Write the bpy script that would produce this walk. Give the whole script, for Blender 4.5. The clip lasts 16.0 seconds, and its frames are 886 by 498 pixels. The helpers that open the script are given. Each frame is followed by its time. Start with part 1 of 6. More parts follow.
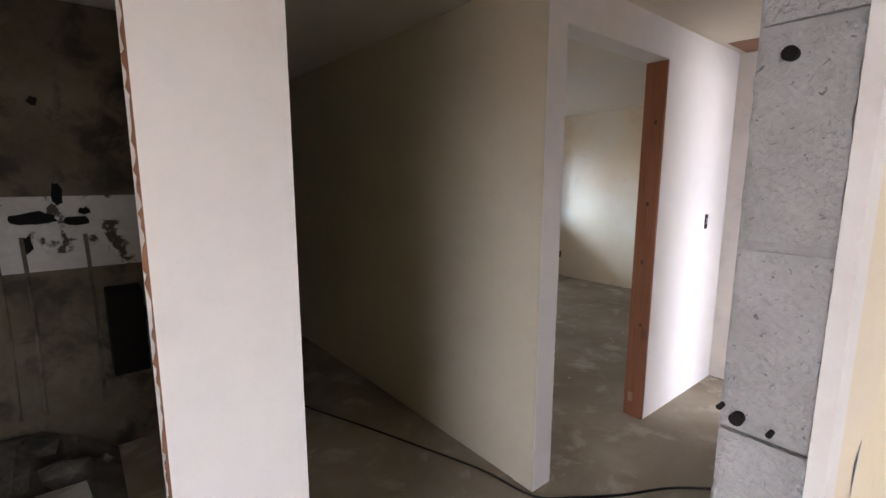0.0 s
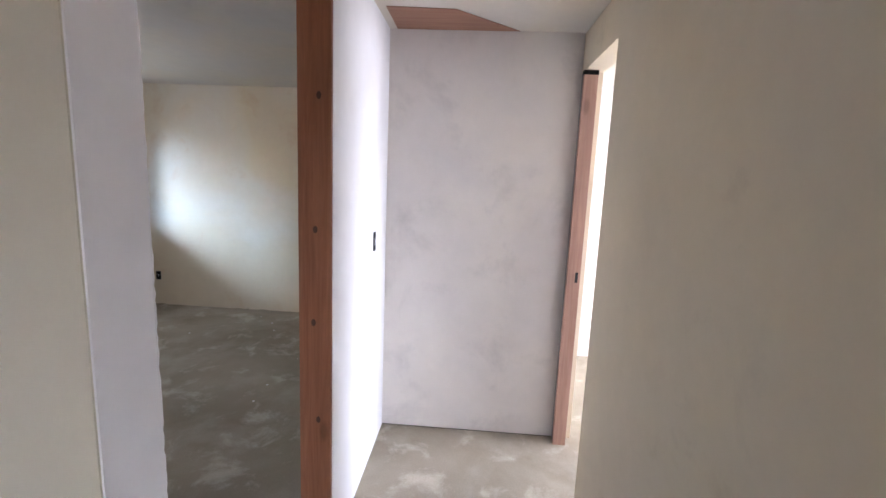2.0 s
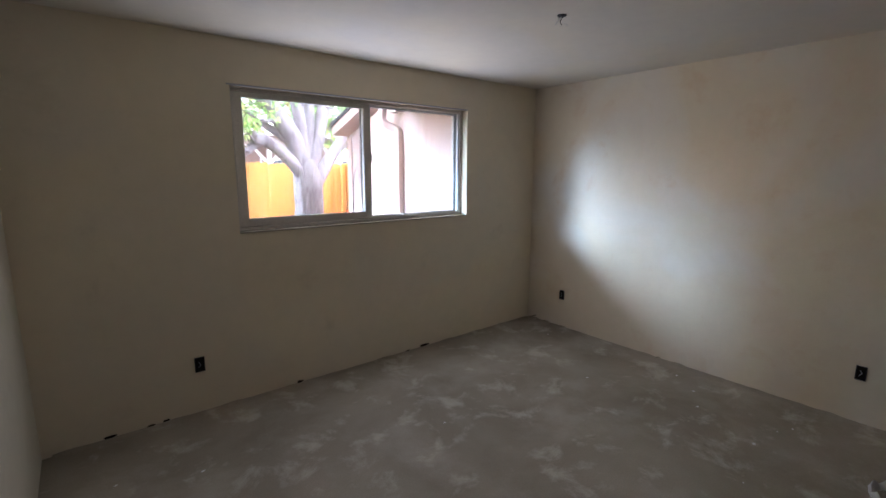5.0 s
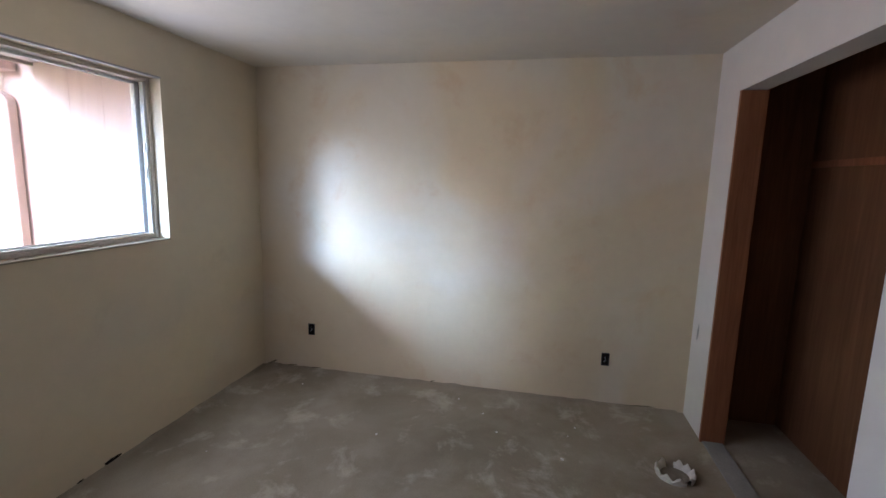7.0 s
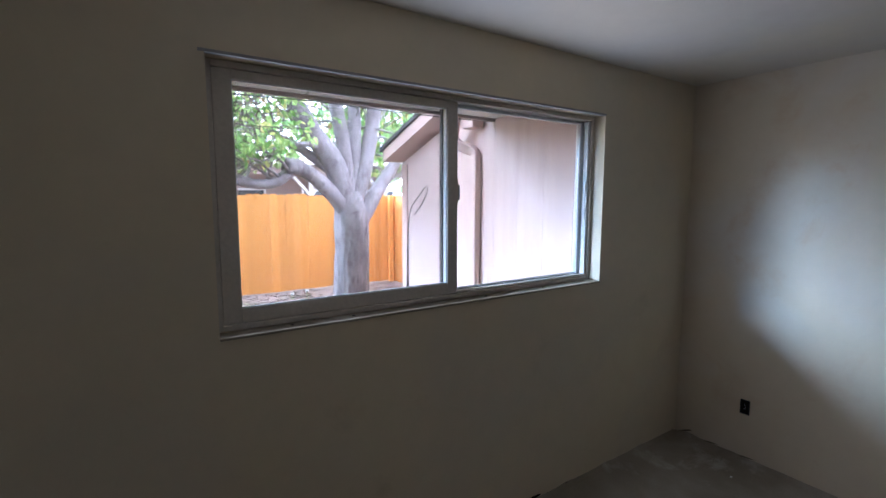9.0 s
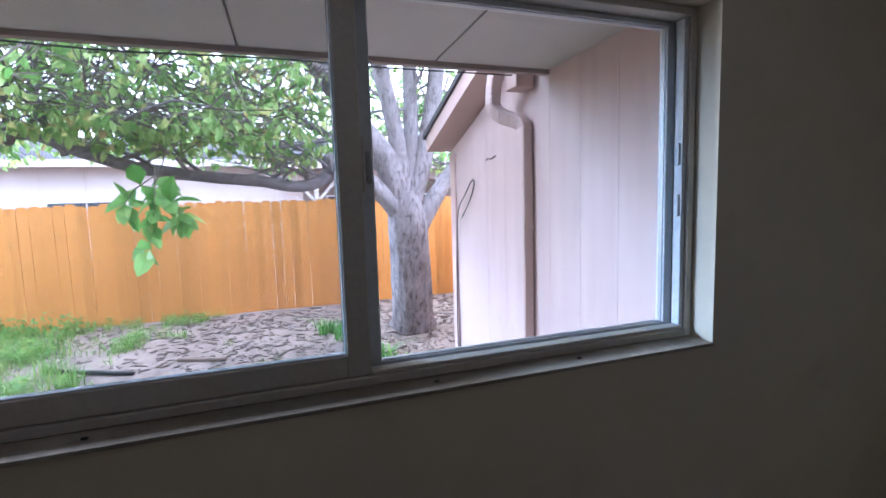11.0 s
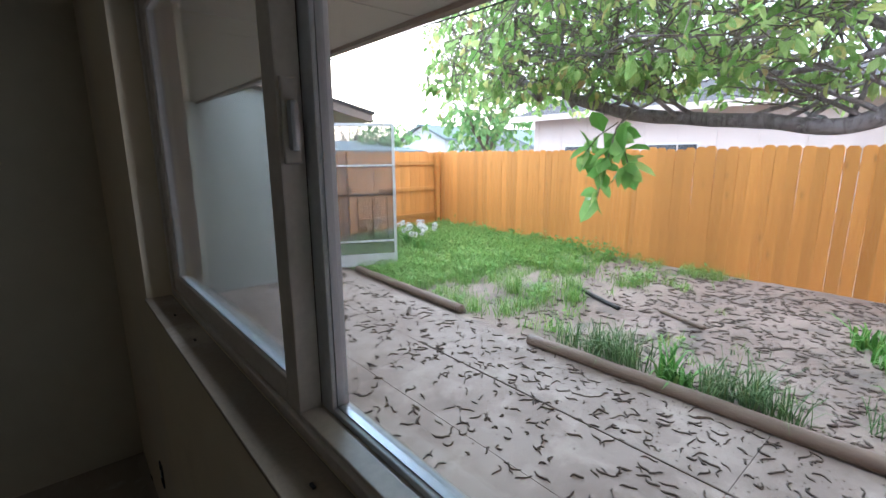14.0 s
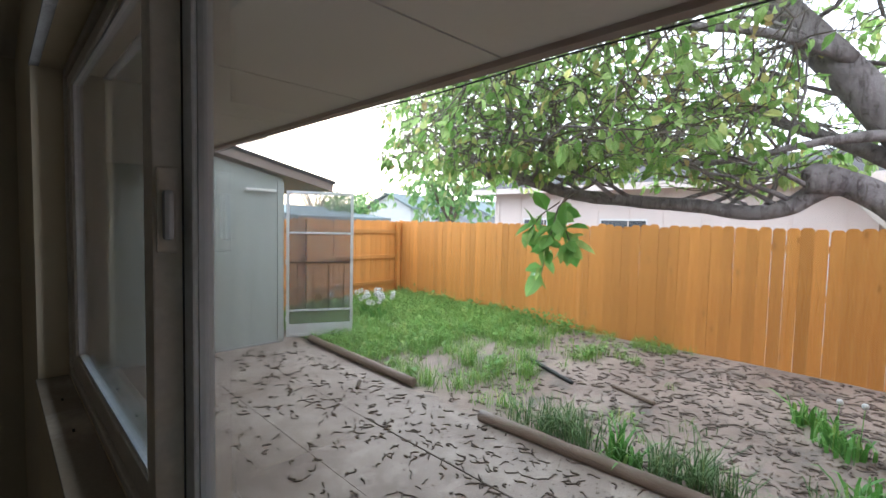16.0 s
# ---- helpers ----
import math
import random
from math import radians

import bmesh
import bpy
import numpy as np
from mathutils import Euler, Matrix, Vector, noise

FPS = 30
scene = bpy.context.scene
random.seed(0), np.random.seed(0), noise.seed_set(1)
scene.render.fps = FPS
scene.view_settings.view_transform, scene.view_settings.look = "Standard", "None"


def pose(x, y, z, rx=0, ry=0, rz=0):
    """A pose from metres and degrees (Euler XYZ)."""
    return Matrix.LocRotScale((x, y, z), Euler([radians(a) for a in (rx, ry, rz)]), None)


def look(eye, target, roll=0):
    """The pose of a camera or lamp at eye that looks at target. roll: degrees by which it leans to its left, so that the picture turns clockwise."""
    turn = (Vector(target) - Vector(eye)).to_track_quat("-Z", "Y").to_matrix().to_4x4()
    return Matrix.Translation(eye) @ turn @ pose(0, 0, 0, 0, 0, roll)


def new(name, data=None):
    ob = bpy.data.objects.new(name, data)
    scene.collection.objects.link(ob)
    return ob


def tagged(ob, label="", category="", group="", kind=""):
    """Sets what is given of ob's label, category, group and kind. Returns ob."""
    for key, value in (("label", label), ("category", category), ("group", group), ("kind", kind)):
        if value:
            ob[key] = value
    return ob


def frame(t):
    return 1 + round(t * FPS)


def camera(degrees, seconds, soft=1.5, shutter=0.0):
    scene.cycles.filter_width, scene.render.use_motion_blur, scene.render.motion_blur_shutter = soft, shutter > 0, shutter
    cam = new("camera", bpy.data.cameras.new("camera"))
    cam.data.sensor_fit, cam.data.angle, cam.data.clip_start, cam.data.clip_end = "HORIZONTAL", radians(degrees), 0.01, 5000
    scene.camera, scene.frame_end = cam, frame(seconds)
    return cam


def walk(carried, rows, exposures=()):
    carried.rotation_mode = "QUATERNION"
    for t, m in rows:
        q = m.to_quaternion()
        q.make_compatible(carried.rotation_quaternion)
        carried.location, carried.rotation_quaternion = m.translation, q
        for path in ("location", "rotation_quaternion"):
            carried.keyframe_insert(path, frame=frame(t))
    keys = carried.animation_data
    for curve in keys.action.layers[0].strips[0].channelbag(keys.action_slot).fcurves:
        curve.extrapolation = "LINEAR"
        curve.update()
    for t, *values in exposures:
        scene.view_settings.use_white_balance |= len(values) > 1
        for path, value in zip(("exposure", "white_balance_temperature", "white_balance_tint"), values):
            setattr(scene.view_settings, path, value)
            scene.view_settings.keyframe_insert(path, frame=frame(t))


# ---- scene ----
cam = camera(88.6, 16.0)
PATH = [
    (0, (0.052, 0.832, 1.541), (1.3, 2.363, 1.227), 0.1),
    (0.3, (0.148, 1.092, 1.547), (1.626, 2.4, 1.227), 0.3),
    (0.5, (0.24, 1.161, 1.545), (1.796, 2.379, 1.235), -0.0),
    (1, (0.516, 1.292, 1.54), (2.344, 2.052, 1.256), 1.6),
    (1.5, (0.831, 1.590, 1.594), (2.808, 1.575, 1.295), 1.7),
    (2, (1.115, 1.605, 1.596), (3.085, 1.731, 1.278), 2.4),
    (2.5, (1.419, 1.636, 1.581), (3.238, 2.422, 1.313), -0.2),
    (3, (1.694, 1.747, 1.531), (3.197, 3.048, 1.307), 0.2),
    (3.2, (1.792, 1.778, 1.54), (3.169, 3.206, 1.292), 0.4),
    (5.3, (2.182, 2.522, 1.628), (3.413, 4.059, 1.279), 0.2),
    (5.5, (2.244, 2.642, 1.624), (3.53, 4.137, 1.288), -0.4),
    (6, (2.506, 2.916, 1.651), (4.055, 4.146, 1.36), -0.4),
    (6.5, (2.651, 3.154, 1.625), (4.537, 3.745, 1.319), 0.6),
    (7, (2.595, 3.338, 1.602), (4.53, 3.745, 1.302), 1.5),
    (7.5, (2.557, 3.487, 1.649), (4.34, 4.343, 1.345), 0.2),
    (8, (2.657, 3.528, 1.689), (4.085, 4.899, 1.406), 1.0),
    (8.5, (2.715, 3.633, 1.677), (3.897, 5.225, 1.418), 0.3),
    (9, (2.746, 3.889, 1.685), (3.849, 5.543, 1.463), 0.1),
    (9.2, (2.79, 3.981, 1.685), (3.877, 5.644, 1.459), 0.1),
    (11.3, (4.042, 4.699, 1.621), (4.477, 6.639, 1.408), -1.4),
    (11.5, (4.168, 4.748, 1.623), (4.433, 6.717, 1.392), -1.1),
    (11.6, (4.227, 4.773, 1.627), (4.404, 6.752, 1.393), -1.1),
    (12, (4.343, 4.917, 1.616), (4.166, 6.895, 1.38), -0.9),
    (12.5, (4.475, 5.185, 1.629), (3.929, 7.089, 1.351), 1.3),
    (13, (4.634, 5.363, 1.61), (3.645, 7.021, 1.088), -0.4),
    (13.5, (4.706, 5.405, 1.566), (3.595, 6.855, 0.752), 0.8),
    (14, (4.713, 5.392, 1.667), (3.22, 6.661, 1.263), -0.4),
    (14.5, (4.74, 5.405, 1.696), (3.212, 6.673, 1.454), 1.0),
    (15, (4.759, 5.437, 1.703), (3.232, 6.713, 1.502), 1.3),
    (15.5, (4.759, 5.489, 1.708), (3.317, 6.867, 1.555), 1.1),
    (16, (4.801, 5.495, 1.709), (3.381, 6.899, 1.598), 1.3),
]
EXPOSURES = [(0.0, 3.95, 6300, 20), (1.0, 4.45, 5950, 20), (1.9, 4.38, 5700, 18), (2.5, 4.0, 5750, 19), (3.2, 3.98, 6000, 19), (5.3, 3.98, 5650, 20), (6.2, 3.98, 5550, 21), (7.0, 4.35, 5750, 21), (7.6, 3.85, 5600, 17), (8.0, 3.38, 5400, 17), (9.2, 3.22, 5300, 18), (11.3, 2.52, 5150, 20), (12.5, 1.97, 5250, 18), (13.0, 1.95, 5550, 15), (14.5, 1.93, 5700, 12), (16.0, 1.6, 6000, 11)]
walk(cam, [(t, look(eye, target, roll)) for t, eye, target, roll in PATH], EXPOSURES)

# ---- world and light: bright overcast sky with a veiled sun ----
world = bpy.data.worlds.new("sky")
scene.world = world
world.use_nodes = True
wn = world.node_tree
wn.nodes.clear()
sky = wn.nodes.new("ShaderNodeTexSky")
sky.sky_type = "NISHITA"
sky.sun_disc = False
SUN_EL, SUN_AZ = 15.5, 297.0            # degrees; azimuth clockwise from +y
sky.sun_elevation, sky.sun_rotation = radians(SUN_EL), radians(SUN_AZ)
sky.air_density, sky.dust_density, sky.ozone_density = 1.0, 2.0, 1.0
bg = wn.nodes.new("ShaderNodeBackground")
bg.inputs["Strength"].default_value = 0.15
out = wn.nodes.new("ShaderNodeOutputWorld")
cloud = wn.nodes.new("ShaderNodeMix")
cloud.data_type = "RGBA"
cloud.inputs[0].default_value = 0.8
cloud.inputs[7].default_value = (9.6, 10.0, 10.6, 1)      # overcast veil
wn.links.new(sky.outputs[0], cloud.inputs[6])
wn.links.new(cloud.outputs[2], bg.inputs[0])
wn.links.new(bg.outputs[0], out.inputs[0])

sun = new("sun", bpy.data.lights.new("sun", "SUN"))
sun.data.energy, sun.data.angle, sun.data.color = 1.3, radians(23), (0.53, 0.78, 1.0)
a, e = radians(SUN_AZ), radians(SUN_EL)
sun.matrix_world = look((0, 0, 30), (-math.sin(a) * math.cos(e), -math.cos(a) * math.cos(e), 30 - math.sin(e)))


def window_light(name, x, y, z, w, h, toward, watts, color=(0.93, 0.97, 1.0)):
    ld = bpy.data.lights.new(name, "AREA")
    ld.shape, ld.size, ld.size_y, ld.energy, ld.color = "RECTANGLE", w, h, watts, color
    ob = new(name, ld)
    ob.matrix_world = look((x, y, z), toward)
    return ob


# daylight: bedroom window, plus assumed unseen windows in living space and south room
window_light("window_daylight", 0.2, -3.22, 1.55, 1.2, 1.1, (0.2, 0, 1.4), 0.35)
window_light("window_daylight", 3.85, -3.22, 1.45, 2.3, 1.5, (3.85, 0, 1.2), 12)
window_light("window_daylight", 3.965, 5.60, 1.68, 1.95, 0.9, (3.965, 2, 1.68), 1.0)

# ---- helpers ----


def nodes(name):
    m = bpy.data.materials.new(name)
    m.use_nodes = True
    nt = m.node_tree
    nt.nodes.clear()
    o = nt.nodes.new("ShaderNodeOutputMaterial")
    b = nt.nodes.new("ShaderNodeBsdfPrincipled")
    nt.links.new(b.outputs[0], o.inputs[0])
    tc = nt.nodes.new("ShaderNodeTexCoord")
    return m, nt, b, tc


def noise_at(nt, tc, scale, detail=4, rough=0.55, stretch=None, coord="Object", dist=0.0):
    n = nt.nodes.new("ShaderNodeTexNoise")
    n.inputs["Scale"].default_value = scale
    n.inputs["Detail"].default_value = detail
    n.inputs["Roughness"].default_value = rough
    n.inputs["Distortion"].default_value = dist
    src = tc.outputs[coord]
    if stretch:
        mp = nt.nodes.new("ShaderNodeMapping")
        mp.inputs["Scale"].default_value = stretch
        nt.links.new(src, mp.inputs[0])
        src = mp.outputs[0]
    nt.links.new(src, n.inputs["Vector"])
    return n.outputs["Fac"]


def ramp(nt, fac, stops):
    r = nt.nodes.new("ShaderNodeValToRGB")
    while len(r.color_ramp.elements) < len(stops):
        r.color_ramp.elements.new(0.5)
    for el, (p, c) in zip(r.color_ramp.elements, stops):
        el.position, el.color = p, (*c, 1) if len(c) == 3 else c
    nt.links.new(fac, r.inputs[0])
    return r.outputs[0]


def mix(nt, fac, c1, c2, mode="MIX"):
    n = nt.nodes.new("ShaderNodeMix")
    n.data_type, n.blend_type = "RGBA", mode
    for sock, v in ((n.inputs[0], fac), (n.inputs[6], c1), (n.inputs[7], c2)):
        if isinstance(v, (int, float)):
            sock.default_value = v
        elif isinstance(v, tuple):
            sock.default_value = (*v, 1)
        else:
            nt.links.new(v, sock)
    return n.outputs[2]


def bump(nt, b, h, strength=0.3, dist=0.01):
    n = nt.nodes.new("ShaderNodeBump")
    n.inputs["Strength"].default_value = strength
    n.inputs["Distance"].default_value = dist
    nt.links.new(h, n.inputs["Height"])
    nt.links.new(n.outputs[0], b.inputs["Normal"])


def surface(name, dark, light, scale=3.0, fine=40.0, rough=0.8, bumps=0.2, bdist=0.004, stretch=None, metallic=0.0,
            vary=0.0, stain=None, stain_at=(0.58, 0.72), stain_scale=1.2, spec=0.5):
    """Two-scale surface: broad mottling between two colours, fine grain and relief, optional stains and a change from piece to piece."""
    m, nt, b, tc = nodes(name)
    n1 = noise_at(nt, tc, scale, 5, 0.6, stretch)
    col = ramp(nt, n1, [(0.3, dark), (0.7, light)])
    n2 = noise_at(nt, tc, fine, 3, 0.6, stretch)
    g = ramp(nt, n2, [(0.25, (0.8, 0.8, 0.8)), (0.75, (1.0, 1.0, 1.0))])
    col = mix(nt, 0.8, col, g, "MULTIPLY")
    if stain:
        n3 = noise_at(nt, tc, stain_scale, 6, 0.62, None, "Object", 0.4)
        f = ramp(nt, n3, [(stain_at[0], (0, 0, 0)), (stain_at[1], (1, 1, 1))])
        col = mix(nt, f, col, stain)
    if vary:
        oi = nt.nodes.new("ShaderNodeObjectInfo")
        v = ramp(nt, oi.outputs["Random"], [(0, (1 - vary,) * 3), (1, (1, 1, 1))])
        col = mix(nt, 1.0, col, v, "MULTIPLY")
    nt.links.new(col, b.inputs["Base Color"])
    b.inputs["Roughness"].default_value = rough
    b.inputs["Metallic"].default_value = metallic
    b.inputs["Specular IOR Level"].default_value = spec
    if bumps:
        bump(nt, b, n2, bumps, bdist)
    return m


def plaster_mat(name, base, patch, dirt_bounce, amount=0.5, start=0.60):
    """Taped and skimmed drywall: pale paint, feathered joint-compound patches, and scuffs or painted bounce light."""
    m, nt, b, tc = nodes(name)
    n1 = noise_at(nt, tc, 0.9, 4, 0.5, None, "Object", 0.6)
    col = mix(nt, ramp(nt, n1, [(0.42, (0, 0, 0)), (0.62, (1, 1, 1))]), base, patch)
    n2 = noise_at(nt, tc, 2.6, 6, 0.65, None, "Object", 0.3)
    col = mix(nt, ramp(nt, n2, [(start, (0, 0, 0)), (start + 0.20, (amount,) * 3)]), col, dirt_bounce)
    n3 = noise_at(nt, tc, 9, 5, 0.7)
    col = mix(nt, 0.35, col, ramp(nt, n3, [(0.3, (0.86, 0.86, 0.86)), (0.7, (1, 1, 1))]), "MULTIPLY")
    nt.links.new(col, b.inputs["Base Color"])
    b.inputs["Roughness"].default_value = 0.85
    b.inputs["Specular IOR Level"].default_value = 0.25
    bump(nt, b, noise_at(nt, tc, 55, 3, 0.6), 0.12, 0.003)
    return m


def concrete_mat(name, dark, light, dust, cover):
    m, nt, b, tc = nodes(name)
    n1 = noise_at(nt, tc, 1.1, 6, 0.6, None, "Object", 0.5)
    col = ramp(nt, n1, [(0.35, dark), (0.65, light)])
    n2 = noise_at(nt, tc, 3.6, 7, 0.66, None, "Object", 0.35)
    col = mix(nt, ramp(nt, n2, [(cover - 0.04, (0, 0, 0)), (cover + 0.06, (0.4, 0.4, 0.4)), (cover + 0.16, (0.6, 0.6, 0.6))]), col, dust)
    n3 = noise_at(nt, tc, 1.6, 6, 0.62, None, "Object", 0.2)
    col = mix(nt, ramp(nt, n3, [(0.5, (0, 0, 0)), (0.75, (0.35, 0.35, 0.35))]), col, dust)
    n4 = noise_at(nt, tc, 120, 3, 0.6)
    col = mix(nt, 0.6, col, ramp(nt, n4, [(0.25, (0.75, 0.75, 0.75)), (0.7, (1, 1, 1))]), "MULTIPLY")
    nt.links.new(col, b.inputs["Base Color"])
    b.inputs["Roughness"].default_value = 0.8
    b.inputs["Specular IOR Level"].default_value = 0.3
    bump(nt, b, n2, 0.15, 0.004)
    return m


def wood_mat(name, dark, light, along, vary=0.25, rough=0.65, knots=True, spec=0.3):
    """Planed board: grain stretched along one axis (0 x, 1 y, 2 z), a few dark knots, each piece a shade apart."""
    m, nt, b, tc = nodes(name)
    st = [14.0, 14.0, 14.0]
    st[along] = 0.9
    g1 = noise_at(nt, tc, 1.6, 6, 0.65, tuple(st), "Object", 0.8)
    col = ramp(nt, g1, [(0.3, dark), (0.7, light)])
    st2 = [60.0, 60.0, 60.0]
    st2[along] = 2.0
    g2 = noise_at(nt, tc, 1.5, 3, 0.6, tuple(st2))
    col = mix(nt, 0.5, col, ramp(nt, g2, [(0.3, (0.7, 0.7, 0.7)), (0.7, (1, 1, 1))]), "MULTIPLY")
    if knots:
        vo = nt.nodes.new("ShaderNodeTexVoronoi")
        vo.inputs["Scale"].default_value = 1.9
        mp = nt.nodes.new("ShaderNodeMapping")
        ks = [1.3, 1.3, 1.3]
        ks[along] = 0.55
        mp.inputs["Scale"].default_value = ks
        oi0 = nt.nodes.new("ShaderNodeObjectInfo")
        far = nt.nodes.new("ShaderNodeMath")
        far.operation = "MULTIPLY"
        far.inputs[1].default_value = 57.0
        nt.links.new(oi0.outputs["Random"], far.inputs[0])
        nt.links.new(far.outputs[0], mp.inputs["Location"])
        sep, com, add = nt.nodes.new("ShaderNodeSeparateXYZ"), nt.nodes.new("ShaderNodeCombineXYZ"), nt.nodes.new("ShaderNodeMath")
        nt.links.new(tc.outputs["Object"], sep.inputs[0])
        u, v2 = [k for k in range(3) if k != along]
        nt.links.new(sep.outputs[u], add.inputs[0])
        nt.links.new(sep.outputs[v2], add.inputs[1])
        nt.links.new(add.outputs[0], com.inputs[u])
        nt.links.new(sep.outputs[along], com.inputs[along])
        nt.links.new(com.outputs[0], mp.inputs[0])
        flat = nt.nodes.new("ShaderNodeSeparateXYZ")
        nt.links.new(mp.outputs[0], flat.inputs[0])
        pl = nt.nodes.new("ShaderNodeCombineXYZ")
        nt.links.new(flat.outputs[u], pl.inputs[0])
        nt.links.new(flat.outputs[along], pl.inputs[1])
        vo.voronoi_dimensions = "2D"
        nt.links.new(pl.outputs[0], vo.inputs["Vector"])
        col = mix(nt, ramp(nt, vo.outputs["Distance"], [(0.025, (0.5, 0.5, 0.5)), (0.055, (0.1, 0.1, 0.1)), (0.12, (0, 0, 0))]), col,
                  tuple(c * 0.35 for c in dark))
    oi = nt.nodes.new("ShaderNodeObjectInfo")
    col = mix(nt, 1.0, col, ramp(nt, oi.outputs["Random"], [(0, (1 - vary,) * 3), (1, (1, 1, 1))]), "MULTIPLY")
    nt.links.new(col, b.inputs["Base Color"])
    b.inputs["Roughness"].default_value = rough
    b.inputs["Specular IOR Level"].default_value = spec
    bump(nt, b, g2, 0.2, 0.002)
    return m


def plain_mat(name, col, rough=0.5, metallic=0.0, spec=0.5):
    return surface(name, tuple(c * 0.92 for c in col), col, 6, 60, rough, 0.06, 0.001, None, metallic, spec=spec)


def leaf_mat(name, c1, c2, trans=0.35, sere=None):
    m, nt, b, tc = nodes(name)
    geo = nt.nodes.new("ShaderNodeNewGeometry")
    col = ramp(nt, geo.outputs["Random Per Island"], [(0.0, c1), (0.8, c2), (0.93, (c2[0] * 1.5, c2[1] * 1.08, c2[2] * 1.1)), (1.0, sere or (c2[0] * 1.7, c2[1] * 1.1, c2[2] * 1.3))])
    n = noise_at(nt, tc, 25, 2)
    col = mix(nt, 0.5, col, ramp(nt, n, [(0.3, (0.75, 0.75, 0.75)), (0.7, (1, 1, 1))]), "MULTIPLY")
    nt.links.new(col, b.inputs["Base Color"])
    b.inputs["Roughness"].default_value = 0.5
    b.inputs["Specular IOR Level"].default_value = 0.3
    tr = nt.nodes.new("ShaderNodeBsdfTranslucent")
    nt.links.new(col, tr.inputs[0])
    ms = nt.nodes.new("ShaderNodeMixShader")
    ms.inputs[0].default_value = trans
    nt.links.new(b.outputs[0], ms.inputs[1])
    nt.links.new(tr.outputs[0], ms.inputs[2])
    o = [x for x in nt.nodes if x.type == "OUTPUT_MATERIAL"][0]
    nt.links.new(ms.outputs[0], o.inputs[0])
    return m


def glass_mat(name, tint=(1, 1, 1), haze=0.0, gloss=1.0):
    """A thin pane: clear, with a mirror-like sheen at grazing angles and an optional film of dust."""
    m, nt, b, tc = nodes(name)
    nt.nodes.remove(b)
    tr = nt.nodes.new("ShaderNodeBsdfTransparent")
    tr.inputs[0].default_value = (*tint, 1)
    gl = nt.nodes.new("ShaderNodeBsdfGlossy")
    gl.inputs["Roughness"].default_value = 0.02
    gl.inputs[0].default_value = (gloss, gloss, gloss, 1)
    lw = nt.nodes.new("ShaderNodeLayerWeight")
    lw.inputs["Blend"].default_value = 0.5
    pw = nt.nodes.new("ShaderNodeMath")
    pw.operation = "POWER"
    pw.inputs[1].default_value = 3.6
    nt.links.new(lw.outputs["Facing"], pw.inputs[0])
    sc = nt.nodes.new("ShaderNodeMath")
    sc.operation = "MULTIPLY_ADD"
    sc.inputs[1].default_value, sc.inputs[2].default_value = 0.9, 0.03
    nt.links.new(pw.outputs[0], sc.inputs[0])
    ms = nt.nodes.new("ShaderNodeMixShader")
    nt.links.new(sc.outputs[0], ms.inputs[0])
    nt.links.new(tr.outputs[0], ms.inputs[1])
    nt.links.new(gl.outputs[0], ms.inputs[2])
    o = [x for x in nt.nodes if x.type == "OUTPUT_MATERIAL"][0]
    last = ms.outputs[0]
    if haze:
        df = nt.nodes.new("ShaderNodeBsdfDiffuse")
        df.inputs[0].default_value = (0.7, 0.72, 0.75, 1)
        n = noise_at(nt, tc, 1.7, 5, 0.6, (1, 1, 0.35))
        f = ramp(nt, n, [(0.3, (haze * 0.3,) * 3), (0.75, (haze,) * 3)])
        m2 = nt.nodes.new("ShaderNodeMixShader")
        nt.links.new(f, m2.inputs[0])
        nt.links.new(last, m2.inputs[1])
        nt.links.new(df.outputs[0], m2.inputs[2])
        last = m2.outputs[0]
    nt.links.new(last, o.inputs[0])
    return m


def screen_mat(name, col, cover):
    m, nt, b, tc = nodes(name)
    b.inputs["Base Color"].default_value = (*col, 1)
    b.inputs["Roughness"].default_value = 0.6
    b.inputs["Metallic"].default_value = 0.3
    b.inputs["Alpha"].default_value = cover
    return m


PLASTER = plaster_mat("drywall_paint", (0.69, 0.595, 0.43), (0.65, 0.575, 0.445), (0.50, 0.42, 0.295), 0.6)
# orange third colour paints light bounced off the cedar fence onto this wall
PLASTER_BOUNCE = plaster_mat("drywall_bounce_tint", (0.67, 0.57, 0.42), (0.68, 0.62, 0.53), (0.60, 0.43, 0.27), 0.7, 0.56)
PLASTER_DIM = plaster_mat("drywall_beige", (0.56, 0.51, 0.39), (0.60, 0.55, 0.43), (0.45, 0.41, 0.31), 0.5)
PLASTER_PALE = plaster_mat("drywall_pale", (0.68, 0.645, 0.60), (0.64, 0.62, 0.60), (0.56, 0.52, 0.47), 0.6)
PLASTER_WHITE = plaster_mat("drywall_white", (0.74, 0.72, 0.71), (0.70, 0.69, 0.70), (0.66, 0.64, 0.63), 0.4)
PLASTER_HALL = plaster_mat("drywall_smudged", (0.74, 0.685, 0.63), (0.66, 0.615, 0.585), (0.46, 0.43, 0.415), 0.55, 0.54)
CEILING = plaster_mat("ceiling_paint", (0.70, 0.64, 0.54), (0.66, 0.625, 0.575), (0.56, 0.51, 0.44), 0.4)
CONCRETE = concrete_mat("slab_concrete", (0.26, 0.22, 0.165), (0.38, 0.33, 0.26), (0.66, 0.60, 0.51), 0.58)
PATIO = concrete_mat("patio_concrete", (0.20, 0.155, 0.128), (0.31, 0.256, 0.22), (0.42, 0.355, 0.305), 0.56)
BLOCK = surface("pumice_block", (0.30, 0.30, 0.298), (0.42, 0.418, 0.415), 6, 150, 0.95, 0.9, 0.007, stain=(0.13, 0.13, 0.127), stain_at=(0.63, 0.68), stain_scale=75)
